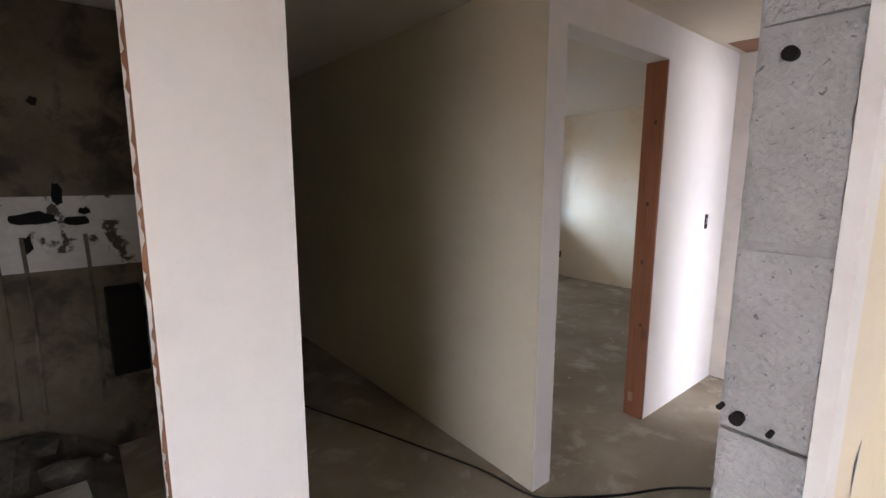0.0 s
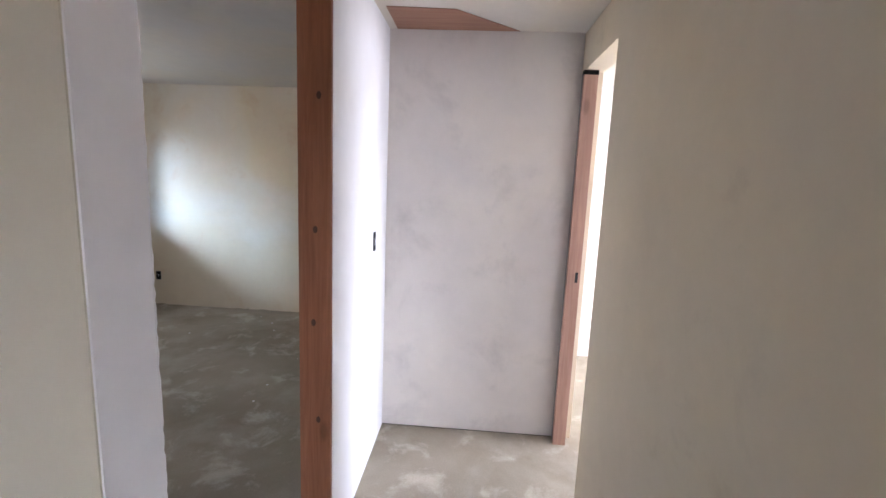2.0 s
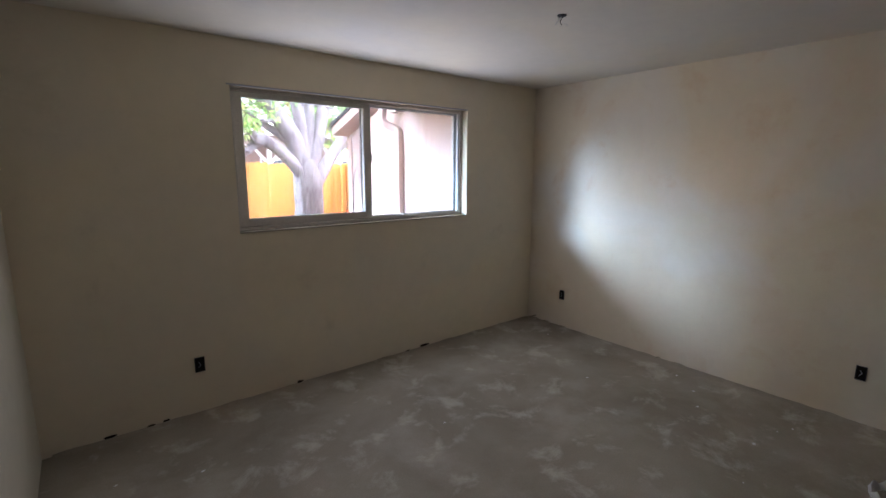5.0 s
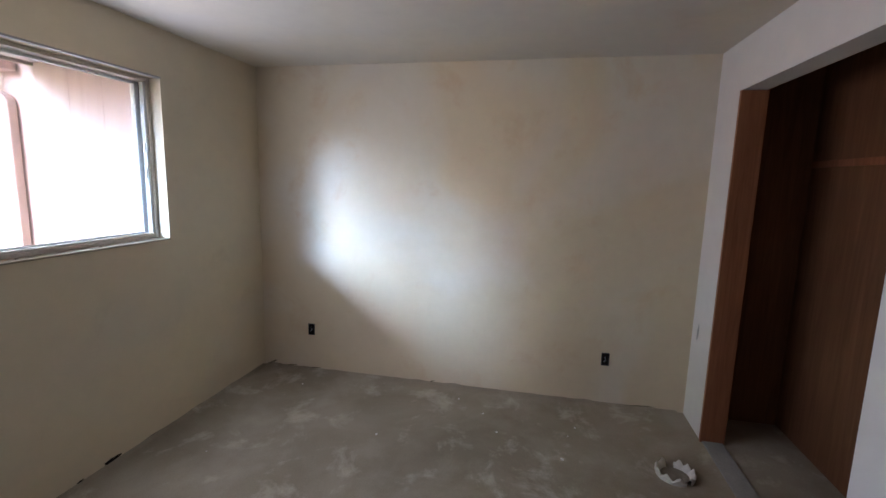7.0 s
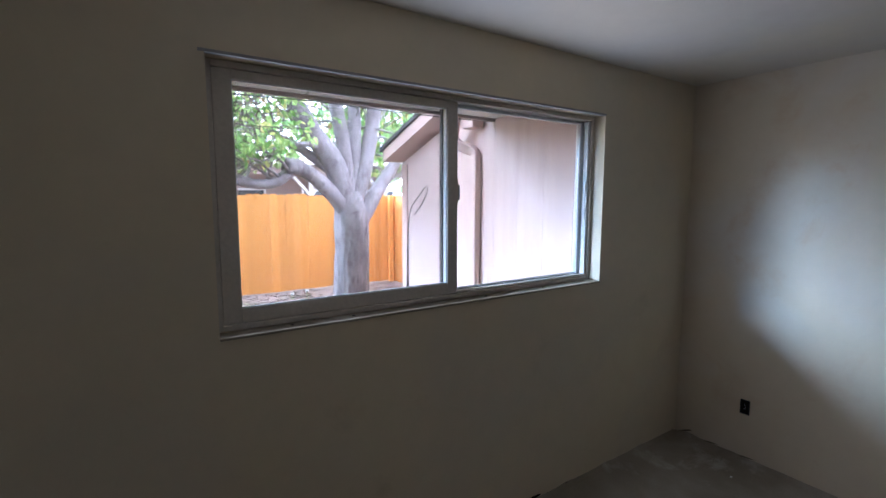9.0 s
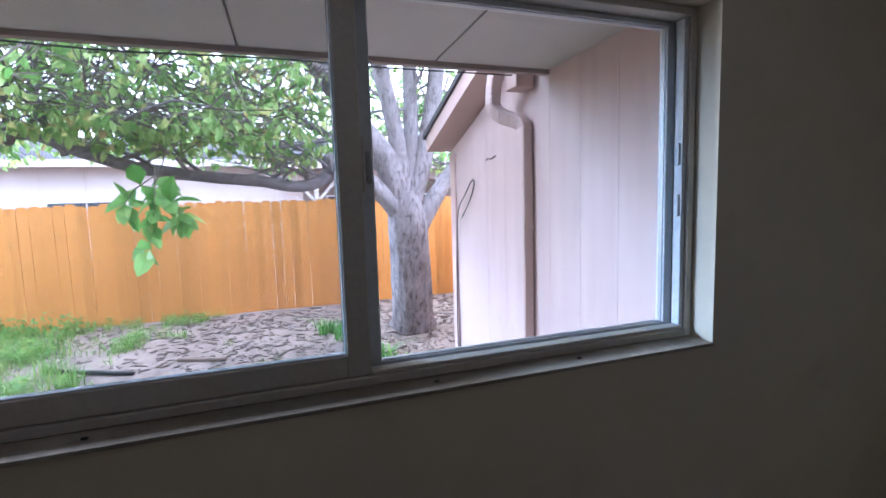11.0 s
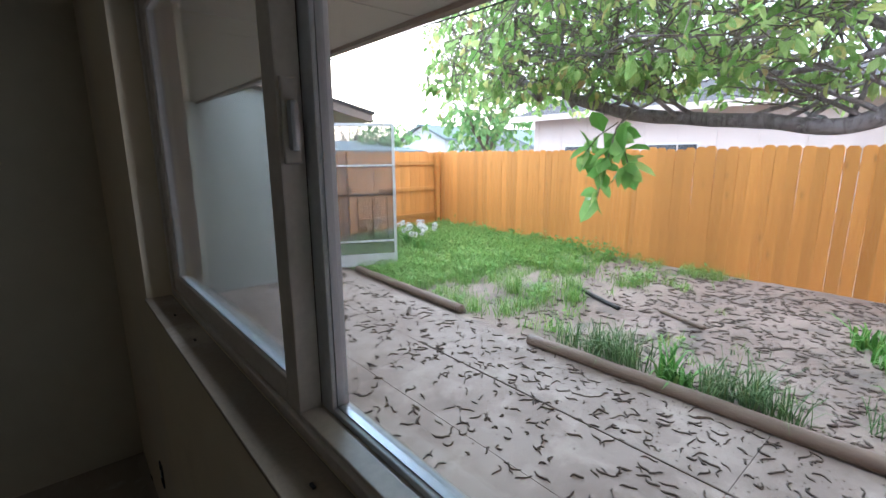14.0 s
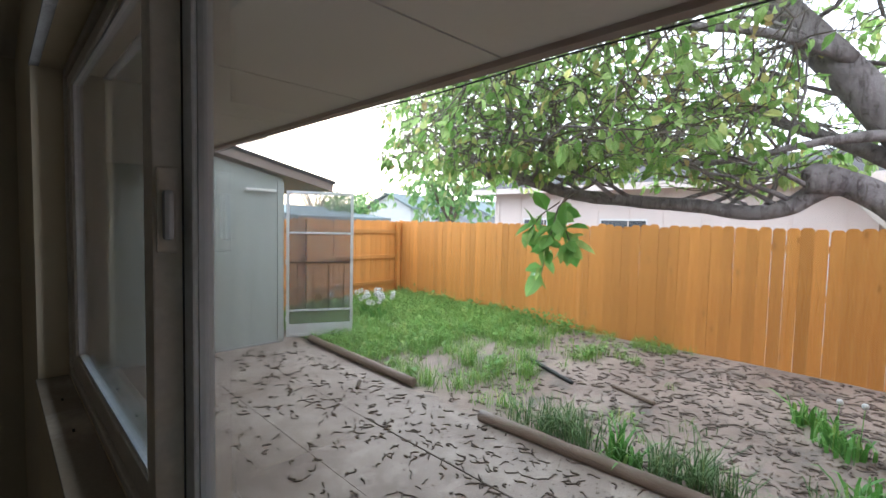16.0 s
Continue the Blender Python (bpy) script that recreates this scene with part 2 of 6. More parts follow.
MORTAR = surface("mortar", (0.30, 0.295, 0.29), (0.38, 0.375, 0.37), 8, 90, 0.95, 0.7, 0.006)
STUD = wood_mat("raw_pine", (0.23, 0.085, 0.04), (0.36, 0.15, 0.075), 2, 0.15)
STUD_PALE = wood_mat("pale_pine", (0.36, 0.205, 0.15), (0.50, 0.31, 0.235), 2, 0.15)
CLOSET_PLY = wood_mat("closet_plywood", (0.15, 0.065, 0.03), (0.23, 0.105, 0.05), 2, 0.1, knots=False)
CEIL_WOOD = wood_mat("bare_ceiling_board", (0.33, 0.17, 0.11), (0.43, 0.24, 0.165), 1, 0.1, knots=False)
VINYL = plain_mat("white_vinyl", (0.70, 0.71, 0.72), 0.65, 0, 0.3)
SASH = plain_mat("beige_sash", (0.64, 0.585, 0.51), 0.75, 0, 0.25)
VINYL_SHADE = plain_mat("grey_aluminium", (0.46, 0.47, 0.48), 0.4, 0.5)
RUBBER = plain_mat("black_gasket", (0.02, 0.02, 0.022), 0.7)
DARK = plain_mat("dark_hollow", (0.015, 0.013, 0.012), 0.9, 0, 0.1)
BOXBLUE = plain_mat("dark_plastic_box", (0.03, 0.03, 0.033), 0.6)
GLASS = glass_mat("clear_glass", (0.98, 0.99, 0.985), 0.03)
GLASS_OLD = glass_mat("dusty_glass", (0.96, 0.975, 0.98), 0.08, 0.8)
SIDING = surface("pink_beige_paint", (0.47, 0.35, 0.32), (0.54, 0.41, 0.38), 2, 50, 0.7, 0.15, 0.002, (6, 6, 0.5))
# green tint of the window glass is put into this siding's colour
SIDING_GREEN = surface("glass_tinted_siding", (0.33, 0.35, 0.325), (0.39, 0.41, 0.385), 1.5, 40, 0.7, 0.1, 0.002, (4, 4, 0.6))
SOFFIT = surface("soffit_paint", (0.40, 0.37, 0.335), (0.46, 0.425, 0.385), 1.3, 40, 0.75, 0.1, 0.002)
FASCIA = surface("brown_fascia_paint", (0.21, 0.16, 0.14), (0.28, 0.215, 0.19), 3, 50, 0.7, 0.2, 0.002)
TRIM_PINK = surface("pink_trim_paint", (0.45, 0.315, 0.275), (0.53, 0.375, 0.33), 3, 50, 0.6, 0.1, 0.002)
SHINGLE = surface("asphalt_shingle", (0.045, 0.04, 0.042), (0.085, 0.078, 0.078), 6, 120, 0.95, 0.6, 0.006)
CEDAR = wood_mat("stained_cedar", (0.72, 0.28, 0.065), (0.90, 0.42, 0.115), 2, 0.28)
CEDAR_X = wood_mat("stained_cedar_rail", (0.54, 0.225, 0.055), (0.68, 0.32, 0.09), 0, 0.2)


def bark_mat():
    """Grey walnut bark: pale skin with upright furrows and dark creases across."""
    m, nt, b, tc = nodes("walnut_bark")
    n1 = noise_at(nt, tc, 3.0, 5, 0.6)
    col = ramp(nt, n1, [(0.3, (0.23, 0.195, 0.193)), (0.7, (0.39, 0.34, 0.34))])
    up = noise_at(nt, tc, 8.0, 7, 0.68, (3.2, 3.2, 0.8), "Object", 0.8)
    col = mix(nt, 0.85, col, ramp(nt, up, [(0.38, (0.36, 0.33, 0.32)), (0.50, (1, 1, 1))]), "MULTIPLY")
    across = noise_at(nt, tc, 4.0, 5, 0.6, (1.0, 1.0, 5.0), "Object", 0.5)
    col = mix(nt, 0.5, col, ramp(nt, across, [(0.30, (0.4, 0.37, 0.36)), (0.40, (1, 1, 1))]), "MULTIPLY")
    vo = nt.nodes.new("ShaderNodeTexVoronoi")
    vo.feature = "DISTANCE_TO_EDGE"
    vo.inputs["Scale"].default_value = 17.0
    mp = nt.nodes.new("ShaderNodeMapping")
    mp.inputs["Scale"].default_value = (1.0, 1.0, 0.42)
    wob = nt.nodes.new("ShaderNodeTexNoise")
    wob.inputs["Scale"].default_value = 6.0
    nt.links.new(tc.outputs["Object"], wob.inputs["Vector"])
    nt.links.new(mix(nt, 0.12, tc.outputs["Object"], wob.outputs["Color"]), mp.inputs[0])
    nt.links.new(mp.outputs[0], vo.inputs["Vector"])
    col = mix(nt, 0.22, col, ramp(nt, vo.outputs["Distance"], [(0.02, (0.25, 0.22, 0.21)), (0.12, (1, 1, 1))]), "MULTIPLY")
    fine = noise_at(nt, tc, 60, 4, 0.65)
    col = mix(nt, 0.5, col, ramp(nt, fine, [(0.3, (0.75, 0.75, 0.75)), (0.7, (1, 1, 1))]), "MULTIPLY")
    nt.links.new(col, b.inputs["Base Color"])
    b.inputs["Roughness"].default_value = 0.9
    b.inputs["Specular IOR Level"].default_value = 0.2
    bump(nt, b, mix(nt, 0.4, up, fine), 0.9, 0.03)
    return m


BARK = bark_mat()
TWIG = surface("twig_bark", (0.10, 0.075, 0.06), (0.19, 0.15, 0.125), 6, 60, 0.9, 0.3, 0.003)
DEADWOOD = surface("bare_dead_wood", (0.34, 0.30, 0.28), (0.50, 0.45, 0.42), 5, 60, 0.9, 0.3, 0.003)
LEAF = leaf_mat("leaf_green", (0.17, 0.34, 0.075), (0.47, 0.63, 0.23), 0.65, (0.40, 0.27, 0.13))
LEAF_NEAR = leaf_mat("leaf_bright", (0.14, 0.34, 0.06), (0.34, 0.56, 0.17), 0.5)
LEAF_FAR = leaf_mat("leaf_far", (0.12, 0.27, 0.08), (0.27, 0.45, 0.17), 0.4)
WEED = leaf_mat("weed_leaf", (0.12, 0.30, 0.06), (0.30, 0.50, 0.15), 0.45)
GRASS = leaf_mat("grass_blade", (0.14, 0.31, 0.06), (0.33, 0.53, 0.15), 0.45)
IRIS = leaf_mat("strap_leaf", (0.08, 0.24, 0.04), (0.18, 0.40, 0.09), 0.3)
BLUE_GRASS = leaf_mat("blue_green_blade", (0.07, 0.15, 0.05), (0.17, 0.28, 0.10), 0.3)
PETAL = plain_mat("white_petal", (0.75, 0.74, 0.72), 0.7)
SOIL = surface("dry_soil", (0.21, 0.155, 0.125), (0.37, 0.29, 0.245), 1.3, 45, 0.95, 0.6, 0.012, stain=(0.145, 0.12, 0.105), stain_at=(0.52, 0.66), stain_scale=2.3)
CATKIN = surface("dried_catkin", (0.05, 0.036, 0.028), (0.11, 0.08, 0.06), 9, 80, 0.95, 0.4, 0.003)
MULCH = surface("faded_catkin", (0.085, 0.062, 0.05), (0.19, 0.145, 0.12), 3, 80, 0.95, 0.4, 0.003)
TIMBER = wood_mat("weathered_timber", (0.15, 0.105, 0.08), (0.27, 0.20, 0.155), 0, 0.15)
METAL = plain_mat("mill_aluminium", (0.66, 0.67, 0.68), 0.4, 0.4)
IRON = plain_mat("black_iron", (0.03, 0.03, 0.03), 0.5, 0.4)
SCREEN = screen_mat("insect_screen", (0.16, 0.165, 0.17), 0.4)
SCREEN_FINE = screen_mat("window_screen", (0.10, 0.10, 0.105), 0.10)
SASH_SHADE = plain_mat("sash_shade_brown", (0.055, 0.048, 0.042), 0.5)
STONE_WHITE = plaster_mat("white_house_paint", (0.60, 0.53, 0.50), (0.57, 0.51, 0.48), (0.50, 0.45, 0.41), 0.4)
HOUSE_GREY = surface("grey_siding", (0.30, 0.33, 0.36), (0.36, 0.39, 0.42), 2, 20, 0.8, 0.1, 0.004)
TEAL_ROOF = surface("teal_grey_roof", (0.13, 0.17, 0.175), (0.19, 0.23, 0.235), 3, 40, 0.9, 0.2, 0.004)
RUBBLE = surface("rubble", (0.04, 0.034, 0.026), (0.18, 0.165, 0.145), 6, 30, 0.95, 0.6, 0.01, vary=0.5)
CERAMIC = plain_mat("white_plastic", (0.72, 0.70, 0.66), 0.5)
OLD_WALL = surface("stripped_wall", (0.075, 0.058, 0.038), (0.20, 0.165, 0.115), 2.2, 30, 0.95, 0.4, 0.006, stain=(0.05, 0.04, 0.032), stain_at=(0.5, 0.62), stain_scale=3.5)
OLD_BAND = surface("old_adhesive_band", (0.42, 0.40, 0.37), (0.58, 0.56, 0.53), 3, 30, 0.9, 0.3, 0.005, stain=(0.06, 0.05, 0.04), stain_at=(0.57, 0.61), stain_scale=7)
WINDOW_DARK = plain_mat("dark_window", (0.05, 0.06, 0.07), 0.15)


def mesh_ob(name, verts, faces, mat, parent=None, label="", smooth=False):
    me = bpy.data.meshes.new(name)
    me.from_pydata([tuple(v) for v in verts], [], faces)
    if smooth:
        me.polygons.foreach_set("use_smooth", [True] * len(me.polygons))
    me.materials.append(mat)
    ob = new(name, me)
    if parent:
        ob.parent = parent
    if label:
        ob["label"] = label
    return ob


def part(name, bm, mat, parent=None, label="", smooth=False):
    """Link a bmesh as one mesh object, under a thing or a part."""
    me = bpy.data.meshes.new(name)
    bmesh.ops.recalc_face_normals(bm, faces=bm.faces)
    bm.to_mesh(me)
    bm.free()
    if smooth:
        me.polygons.foreach_set("use_smooth", [True] * len(me.polygons))
    me.materials.append(mat)
    ob = new(name, me)
    if parent:
        ob.parent = parent
    if label:
        ob["label"] = label
    return ob


def box(bm, x0, x1, y0, y1, z0, z1, bevel=0.0):
    r = bmesh.ops.create_cube(bm, size=1.0, matrix=Matrix.Translation(((x0 + x1) / 2, (y0 + y1) / 2, (z0 + z1) / 2))
                              @ Matrix.Diagonal((abs(x1 - x0), abs(y1 - y0), abs(z1 - z0), 1)))
    if bevel:
        es = list({e for v in r["verts"] for e in v.link_edges})
        bmesh.ops.bevel(bm, geom=es, offset=bevel, segments=2, affect="EDGES", profile=0.6)
    return bm


def boxed(*args, **kw):
    return box(bmesh.new(), *args, **kw)


def empty(name, at=(0, 0, 0), label="", category="", group="", kind=""):
    ob = new(name)
    ob.location = at
    return tagged(ob, label, category, group, kind)


def wall(name, axis, u0, u1, b0, b1, z0, z1, mat, holes=(), label="", wobble=0.0):
    """A wall slab along x (axis 'x') or y, from b0 to b1 thick, with rectangular openings (u0, u1, z0, z1) through it."""
    us = sorted({u0, u1, *[h[0] for h in holes], *[h[1] for h in holes]})
    zs = sorted({z0, z1, *[h[2] for h in holes], *[h[3] for h in holes]})
    us, zs = [u for u in us if u0 <= u <= u1], [z for z in zs if z0 <= z <= z1]
    solid = {}
    for i in range(len(us) - 1):
        for j in range(len(zs) - 1):
            cu, cz = (us[i] + us[i + 1]) / 2, (zs[j] + zs[j + 1]) / 2
            solid[i, j] = not any(h[0] < cu < h[1] and h[2] < cz < h[3] for h in holes)
    bm, vs = bmesh.new(), {}

    def v(i, b, j):
        k = (i, b, j)
        if k not in vs:
            p = (us[i], b, zs[j]) if axis == "x" else (b, us[i], zs[j])
            vs[k] = bm.verts.new(p)
        return vs[k]
    for (i, j), s in solid.items():
        if not s:
            continue
        for b in (b0, b1):
            bm.faces.new([v(i, b, j), v(i + 1, b, j), v(i + 1, b, j + 1), v(i, b, j + 1)])
        for di, dj, e in ((-1, 0, ((0, 0), (0, 1))), (1, 0, ((1, 0), (1, 1))), (0, -1, ((0, 0), (1, 0))), (0, 1, ((0, 1), (1, 1)))):
            if not solid.get((i + di, j + dj), False):
                (a0, c0), (a1, c1) = e
                bm.faces.new([v(i + a0, b0, j + c0), v(i + a1, b0, j + c1), v(i + a1, b1, j + c1), v(i + a0, b1, j + c0)])
    return tagged(part(name, bm, mat), label, "wall", "", "structure")


def tube_data(paths, sides=6):
    """Verts and faces of tapered tubes; a path is a list of (point, radius)."""
    verts, faces = [], []
    for path in paths:
        pts = [Vector([float(c) for c in p]) for p, r in path]
        rad = [float(r) for p, r in path]
        base = len(verts)
        ref = Vector((0.13, 0.31, 0.94))
        for k, p in enumerate(pts):
            d = (pts[min(k + 1, len(pts) - 1)] - pts[max(k - 1, 0)])
            d = d.normalized() if d.length > 1e-9 else Vector((0, 0, 1))
            s = d.cross(ref)
            if s.length < 0.05:
                s = d.cross(Vector((1, 0, 0)))
            s.normalize()
            w = d.cross(s)
            for q in range(sides):
                an = 2 * math.pi * q / sides
                verts.append(p + rad[k] * (math.cos(an) * s + math.sin(an) * w))
        for k in range(len(pts) - 1):
            for q in range(sides):
                a0 = base + k * sides + q
                a1 = base + k * sides + (q + 1) % sides
                faces.append((a0, a1, a1 + sides, a0 + sides))
        if sides > 2:
            faces.append(tuple(base + q for q in range(sides))[::-1])
            faces.append(tuple(base + (len(pts) - 1) * sides + q for q in range(sides)))
    return verts, faces


def smooth_path(pts, per=5):
    """Catmull-Rom through points of any dimension."""
    P = [np.array(p, float) for p in pts]
    P = [2 * P[0] - P[1]] + P + [2 * P[-1] - P[-2]]
    res = []
    for i in range(1, len(P) - 2):
        for k in range(per):
            t = k / per
            res.append(0.5 * (2 * P[i] + (P[i + 1] - P[i - 1]) * t + (2 * P[i - 1] - 5 * P[i] + 4 * P[i + 1] - P[i + 2]) * t ** 2
                              + (3 * P[i] - P[i - 1] - 3 * P[i + 1] + P[i + 2]) * t ** 3))
    res.append(P[-2])
    return res


def cable(name, pts, radius, mat, label, category, sides=6):
    path = [(p, radius) for p in smooth_path(pts, 6)]
    v, f = tube_data(path and [path], sides)
    return tagged(mesh_ob(name, v, f, mat, smooth=True), label, category)

# ---- the house: slab, walls, ceilings ----
WIN_X0, WIN_X1, WIN_Z0, WIN_Z1 = 2.95, 4.985, 1.20, 2.157
NORTH_IN, NORTH_OUT = 5.58, 5.76
tagged(part("floor", boxed(-3.3, 6.05, -3.3, 5.76, -0.15, 0.0), CONCRETE), "bare concrete slab floor with plaster dust", "floor", "", "structure")

wall("wall_north", "x", -2.11, 6.05, NORTH_IN, NORTH_OUT, -0.4, 2.6, PLASTER, [(WIN_X0, WIN_X1, WIN_Z0, WIN_Z1)], "bare skimmed drywall of the window wall")
wall("wall_east", "y", 1.57, 5.58, 5.93, 6.05, 0, 2.6, PLASTER_BOUNCE, (), "patched drywall with warm bounced light painted on in patches")
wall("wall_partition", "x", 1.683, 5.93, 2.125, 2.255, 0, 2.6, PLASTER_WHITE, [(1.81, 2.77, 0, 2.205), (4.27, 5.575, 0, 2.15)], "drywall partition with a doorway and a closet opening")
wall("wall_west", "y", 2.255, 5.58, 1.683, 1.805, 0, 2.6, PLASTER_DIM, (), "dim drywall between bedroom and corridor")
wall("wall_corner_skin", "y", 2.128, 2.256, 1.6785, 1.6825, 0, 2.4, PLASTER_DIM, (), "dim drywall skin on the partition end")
wall("wall_hall_end", "y", 1.045, 2.125, 3.80, 3.92, 0.006, 2.6, PLASTER_HALL, (), "pale skimmed drywall at the end of the hall")
wall("wall_hall_south", "x", 0.83, 5.2, 0.93, 1.04, 0, 2.6, PLASTER, [(3.17, 3.80, 0, 2.195)], "grey skimmed drywall along the hall")
wall("wall_closet_back", "x", 3.92, 5.93, 1.57, 1.66, 0, 2.6, PLASTER, (), "back of the closet")
wall("wall_pier", "x", 0.16, 0.465, 1.9, 2.02, 0, 2.6, PLASTER_PALE, (), "white drywall pier beside the stripped room")
wall("wall_corridor", "y", 2.02, 5.58, 0.40, 0.465, 0, 2.6, PLASTER, (), "drywall between corridor and stripped room")
# unseen wall, added to cut the daylight reaching the stripped room
wall("wall_bath_light_block", "x", -3.2, -0.75, 1.9, 2.02, 0, 2.6, PLASTER_WHITE, (), "added unseen drywall that keeps daylight out of the stripped room")
wall("wall_bath_back", "x", -3.2, 0.40, 3.9, 4.0, 0, 2.6, OLD_WALL, (), "stripped stained wall of the gutted room")
# unseen outer walls; their window openings are assumed, to let daylight in
wall("wall_living_west", "y", -3.3, 4.0, -3.3, -3.2, 0, 2.6, PLASTER, [(-1.6, 0.6, 0.8, 2.1)], "plain drywall")
wall("wall_living_south", "x", -3.3, 5.3, -3.3, -3.2, 0, 2.6, PLASTER, [(-0.4, 0.8, 1.0, 2.1), (2.7, 5.0, 0.7, 2.2)], "plain drywall")
wall("wall_divider", "y", -3.2, 0.93, 2.40, 2.50, 0, 2.6, PLASTER_WHITE, (), "plain drywall")
wall("wall_south_room", "y", -3.2, 1.57, 5.2, 5.3, 0, 2.6, PLASTER_WHITE, (), "white drywall")
tagged(part("ceiling_hall", boxed(-3.3, 3.85, -3.3, 2.16, 2.40, 2.5), CEILING), "painted drywall ceiling of the hall", "ceiling", "", "structure")
tagged(part("ceiling_south_room", boxed(3.85, 5.3, -3.3, 1.6, 2.402, 2.5), CEILING), "painted drywall ceiling", "ceiling", "", "structure")
tagged(part("ceiling_corridor", boxed(-3.3, 1.74, 2.16, 5.65, 2.401, 2.5), CEILING), "painted drywall ceiling", "ceiling", "", "structure")
tagged(part("ceiling_bedroom", boxed(1.74, 6.0, 2.19, 5.66, 2.44, 2.55), CEILING), "painted drywall ceiling of the bedroom", "ceiling", "", "structure")
tagged(part("ceiling_closet", boxed(3.86, 6.0, 1.6, 2.19, 2.44, 2.55), CEILING), "closet ceiling", "ceiling", "", "structure")

# bare board where ceiling drywall is missing
bm = bmesh.new()
low = [bm.verts.new(p) for p in ((3.45, 2.08, 2.396), (3.475, 1.74, 2.396), (3.79, 1.40, 2.396), (3.79, 2.08, 2.396))]
bm.faces.new(low)
r = bmesh.ops.extrude_face_region(bm, geom=bm.faces[:])
bmesh.ops.translate(bm, vec=(0, 0, 0.003), verts=[g for g in r["geom"] if isinstance(g, bmesh.types.BMVert)])
tagged(part("ceiling_patch", bm, CEIL_WOOD), "bare brown board where ceiling drywall is missing", "ceiling patch", "", "structure")


# ---- doorway jambs ----
def jamb(name, x0, x1, y0, y1, z1, mat, label):
    ob = empty(name, ((x0 + x1) / 2, (y0 + y1) / 2, 0), label, "door jamb", "", "structure")
    bm = boxed(-(x1 - x0) / 2, (x1 - x0) / 2, -(y1 - y0) / 2, (y1 - y0) / 2, 0, z1, bevel=0.002)
    part("jamb_board", bm, mat, ob)
    return ob


j = jamb("door_jamb_bedroom", 2.752, 2.772, 2.128, 2.252, 2.20, STUD, "bare reddish pine jamb in the bedroom doorway")
for z in (0.11, 0.62, 1.02, 1.38, 1.86):      # nail heads and knots
    bm = bmesh.new()
    bmesh.ops.create_uvsphere(bm, u_segments=8, v_segments=5, radius=0.009, matrix=Matrix.Translation((-0.0105, 0.02 * math.sin(z * 9), z)) @ Matrix.Diagonal((0.15, 1, 1.6, 1)))
    part("knot", bm, plain_mat("knot_wood", (0.07, 0.025, 0.012), 0.7), j)
part("cut_notch", boxed(-0.0125, -0.0095, 0.005, 0.035, 0.10, 0.16), STUD_PALE, j, "pale cut mark")
j = jamb("door_jamb_south_room", 3.715, 3.745, 0.975, 1.05, 2.19, STUD_PALE, "bare pale pine jamb beside the hall end")
part("shim", boxed(-0.017, 0.017, -0.039, 0.039, 2.164, 2.188, bevel=0.003), DARK, j, "dark wooden shim")
jamb("door_jamb_post", 3.752, 3.796, 0.985, 1.036, 2.19, STUD_PALE, "bare pine post behind the jamb")
jamb("closet_jamb", 5.553, 5.577, 2.120, 2.262, 2.148, STUD, "bare brown pine jamb of the closet")
# solid fillers; the shade inside both gaps is put into their colour
tagged(part("trim_hall_gap_shade", boxed(3.797, 3.90, 1.036, 1.044, 0, 2.19), MORTAR), "grey filler painted as the shade in the gap between drywall and jamb", "gap", "", "structure")
tagged(part("trim_floor_gap_shade", boxed(3.803, 3.90, 1.05, 2.12, 0.0005, 0.0118), DARK), "black filler painted as the shade under the hall end wall", "gap", "", "structure")
tagged(part("strike_plate", boxed(3.7115, 3.7145, 0.99, 1.005, 1.02, 1.08), IRON), "small dark strike plate on the jamb", "strike plate")

# torn drywall edge of the bedroom doorway and of the white pier
rng = random.Random(4)


def torn_edge(name, x, y, z0, z1, wx, wy, mat, label):
    verts, faces, n = [], [], 170
    for k in range(n + 1):
        z = z0 + (z1 - z0) * k / n
        d = rng.uniform(0.2, 1.0)
        e2 = rng.uniform(0.3, 1.0)
        for p in ((x, y), (x + wx * d, y), (x + wx * d * 0.7, y + wy * e2), (x, y + wy)):
            verts.append((p[0], p[1], z))
    for k in range(n):
        for q in range(4):
            a0, a1 = k * 4 + q, k * 4 + (q + 1) % 4
            faces.append((a0, a1, a1 + 4, a0 + 4))
    return tagged(mesh_ob(name, verts, faces, mat), label, "drywall edge", "", "structure")


torn_edge("trim_torn_door", 1.809, 2.1245, 0, 2.2, 0.005, 0.10, PLASTER_WHITE, "ragged torn drywall edge of the doorway")
torn_edge("trim_torn_pier", 0.161, 1.902, 0, 2.4, -0.012, 0.03, CLOSET_PLY, "ragged brown edge of the cut wall")

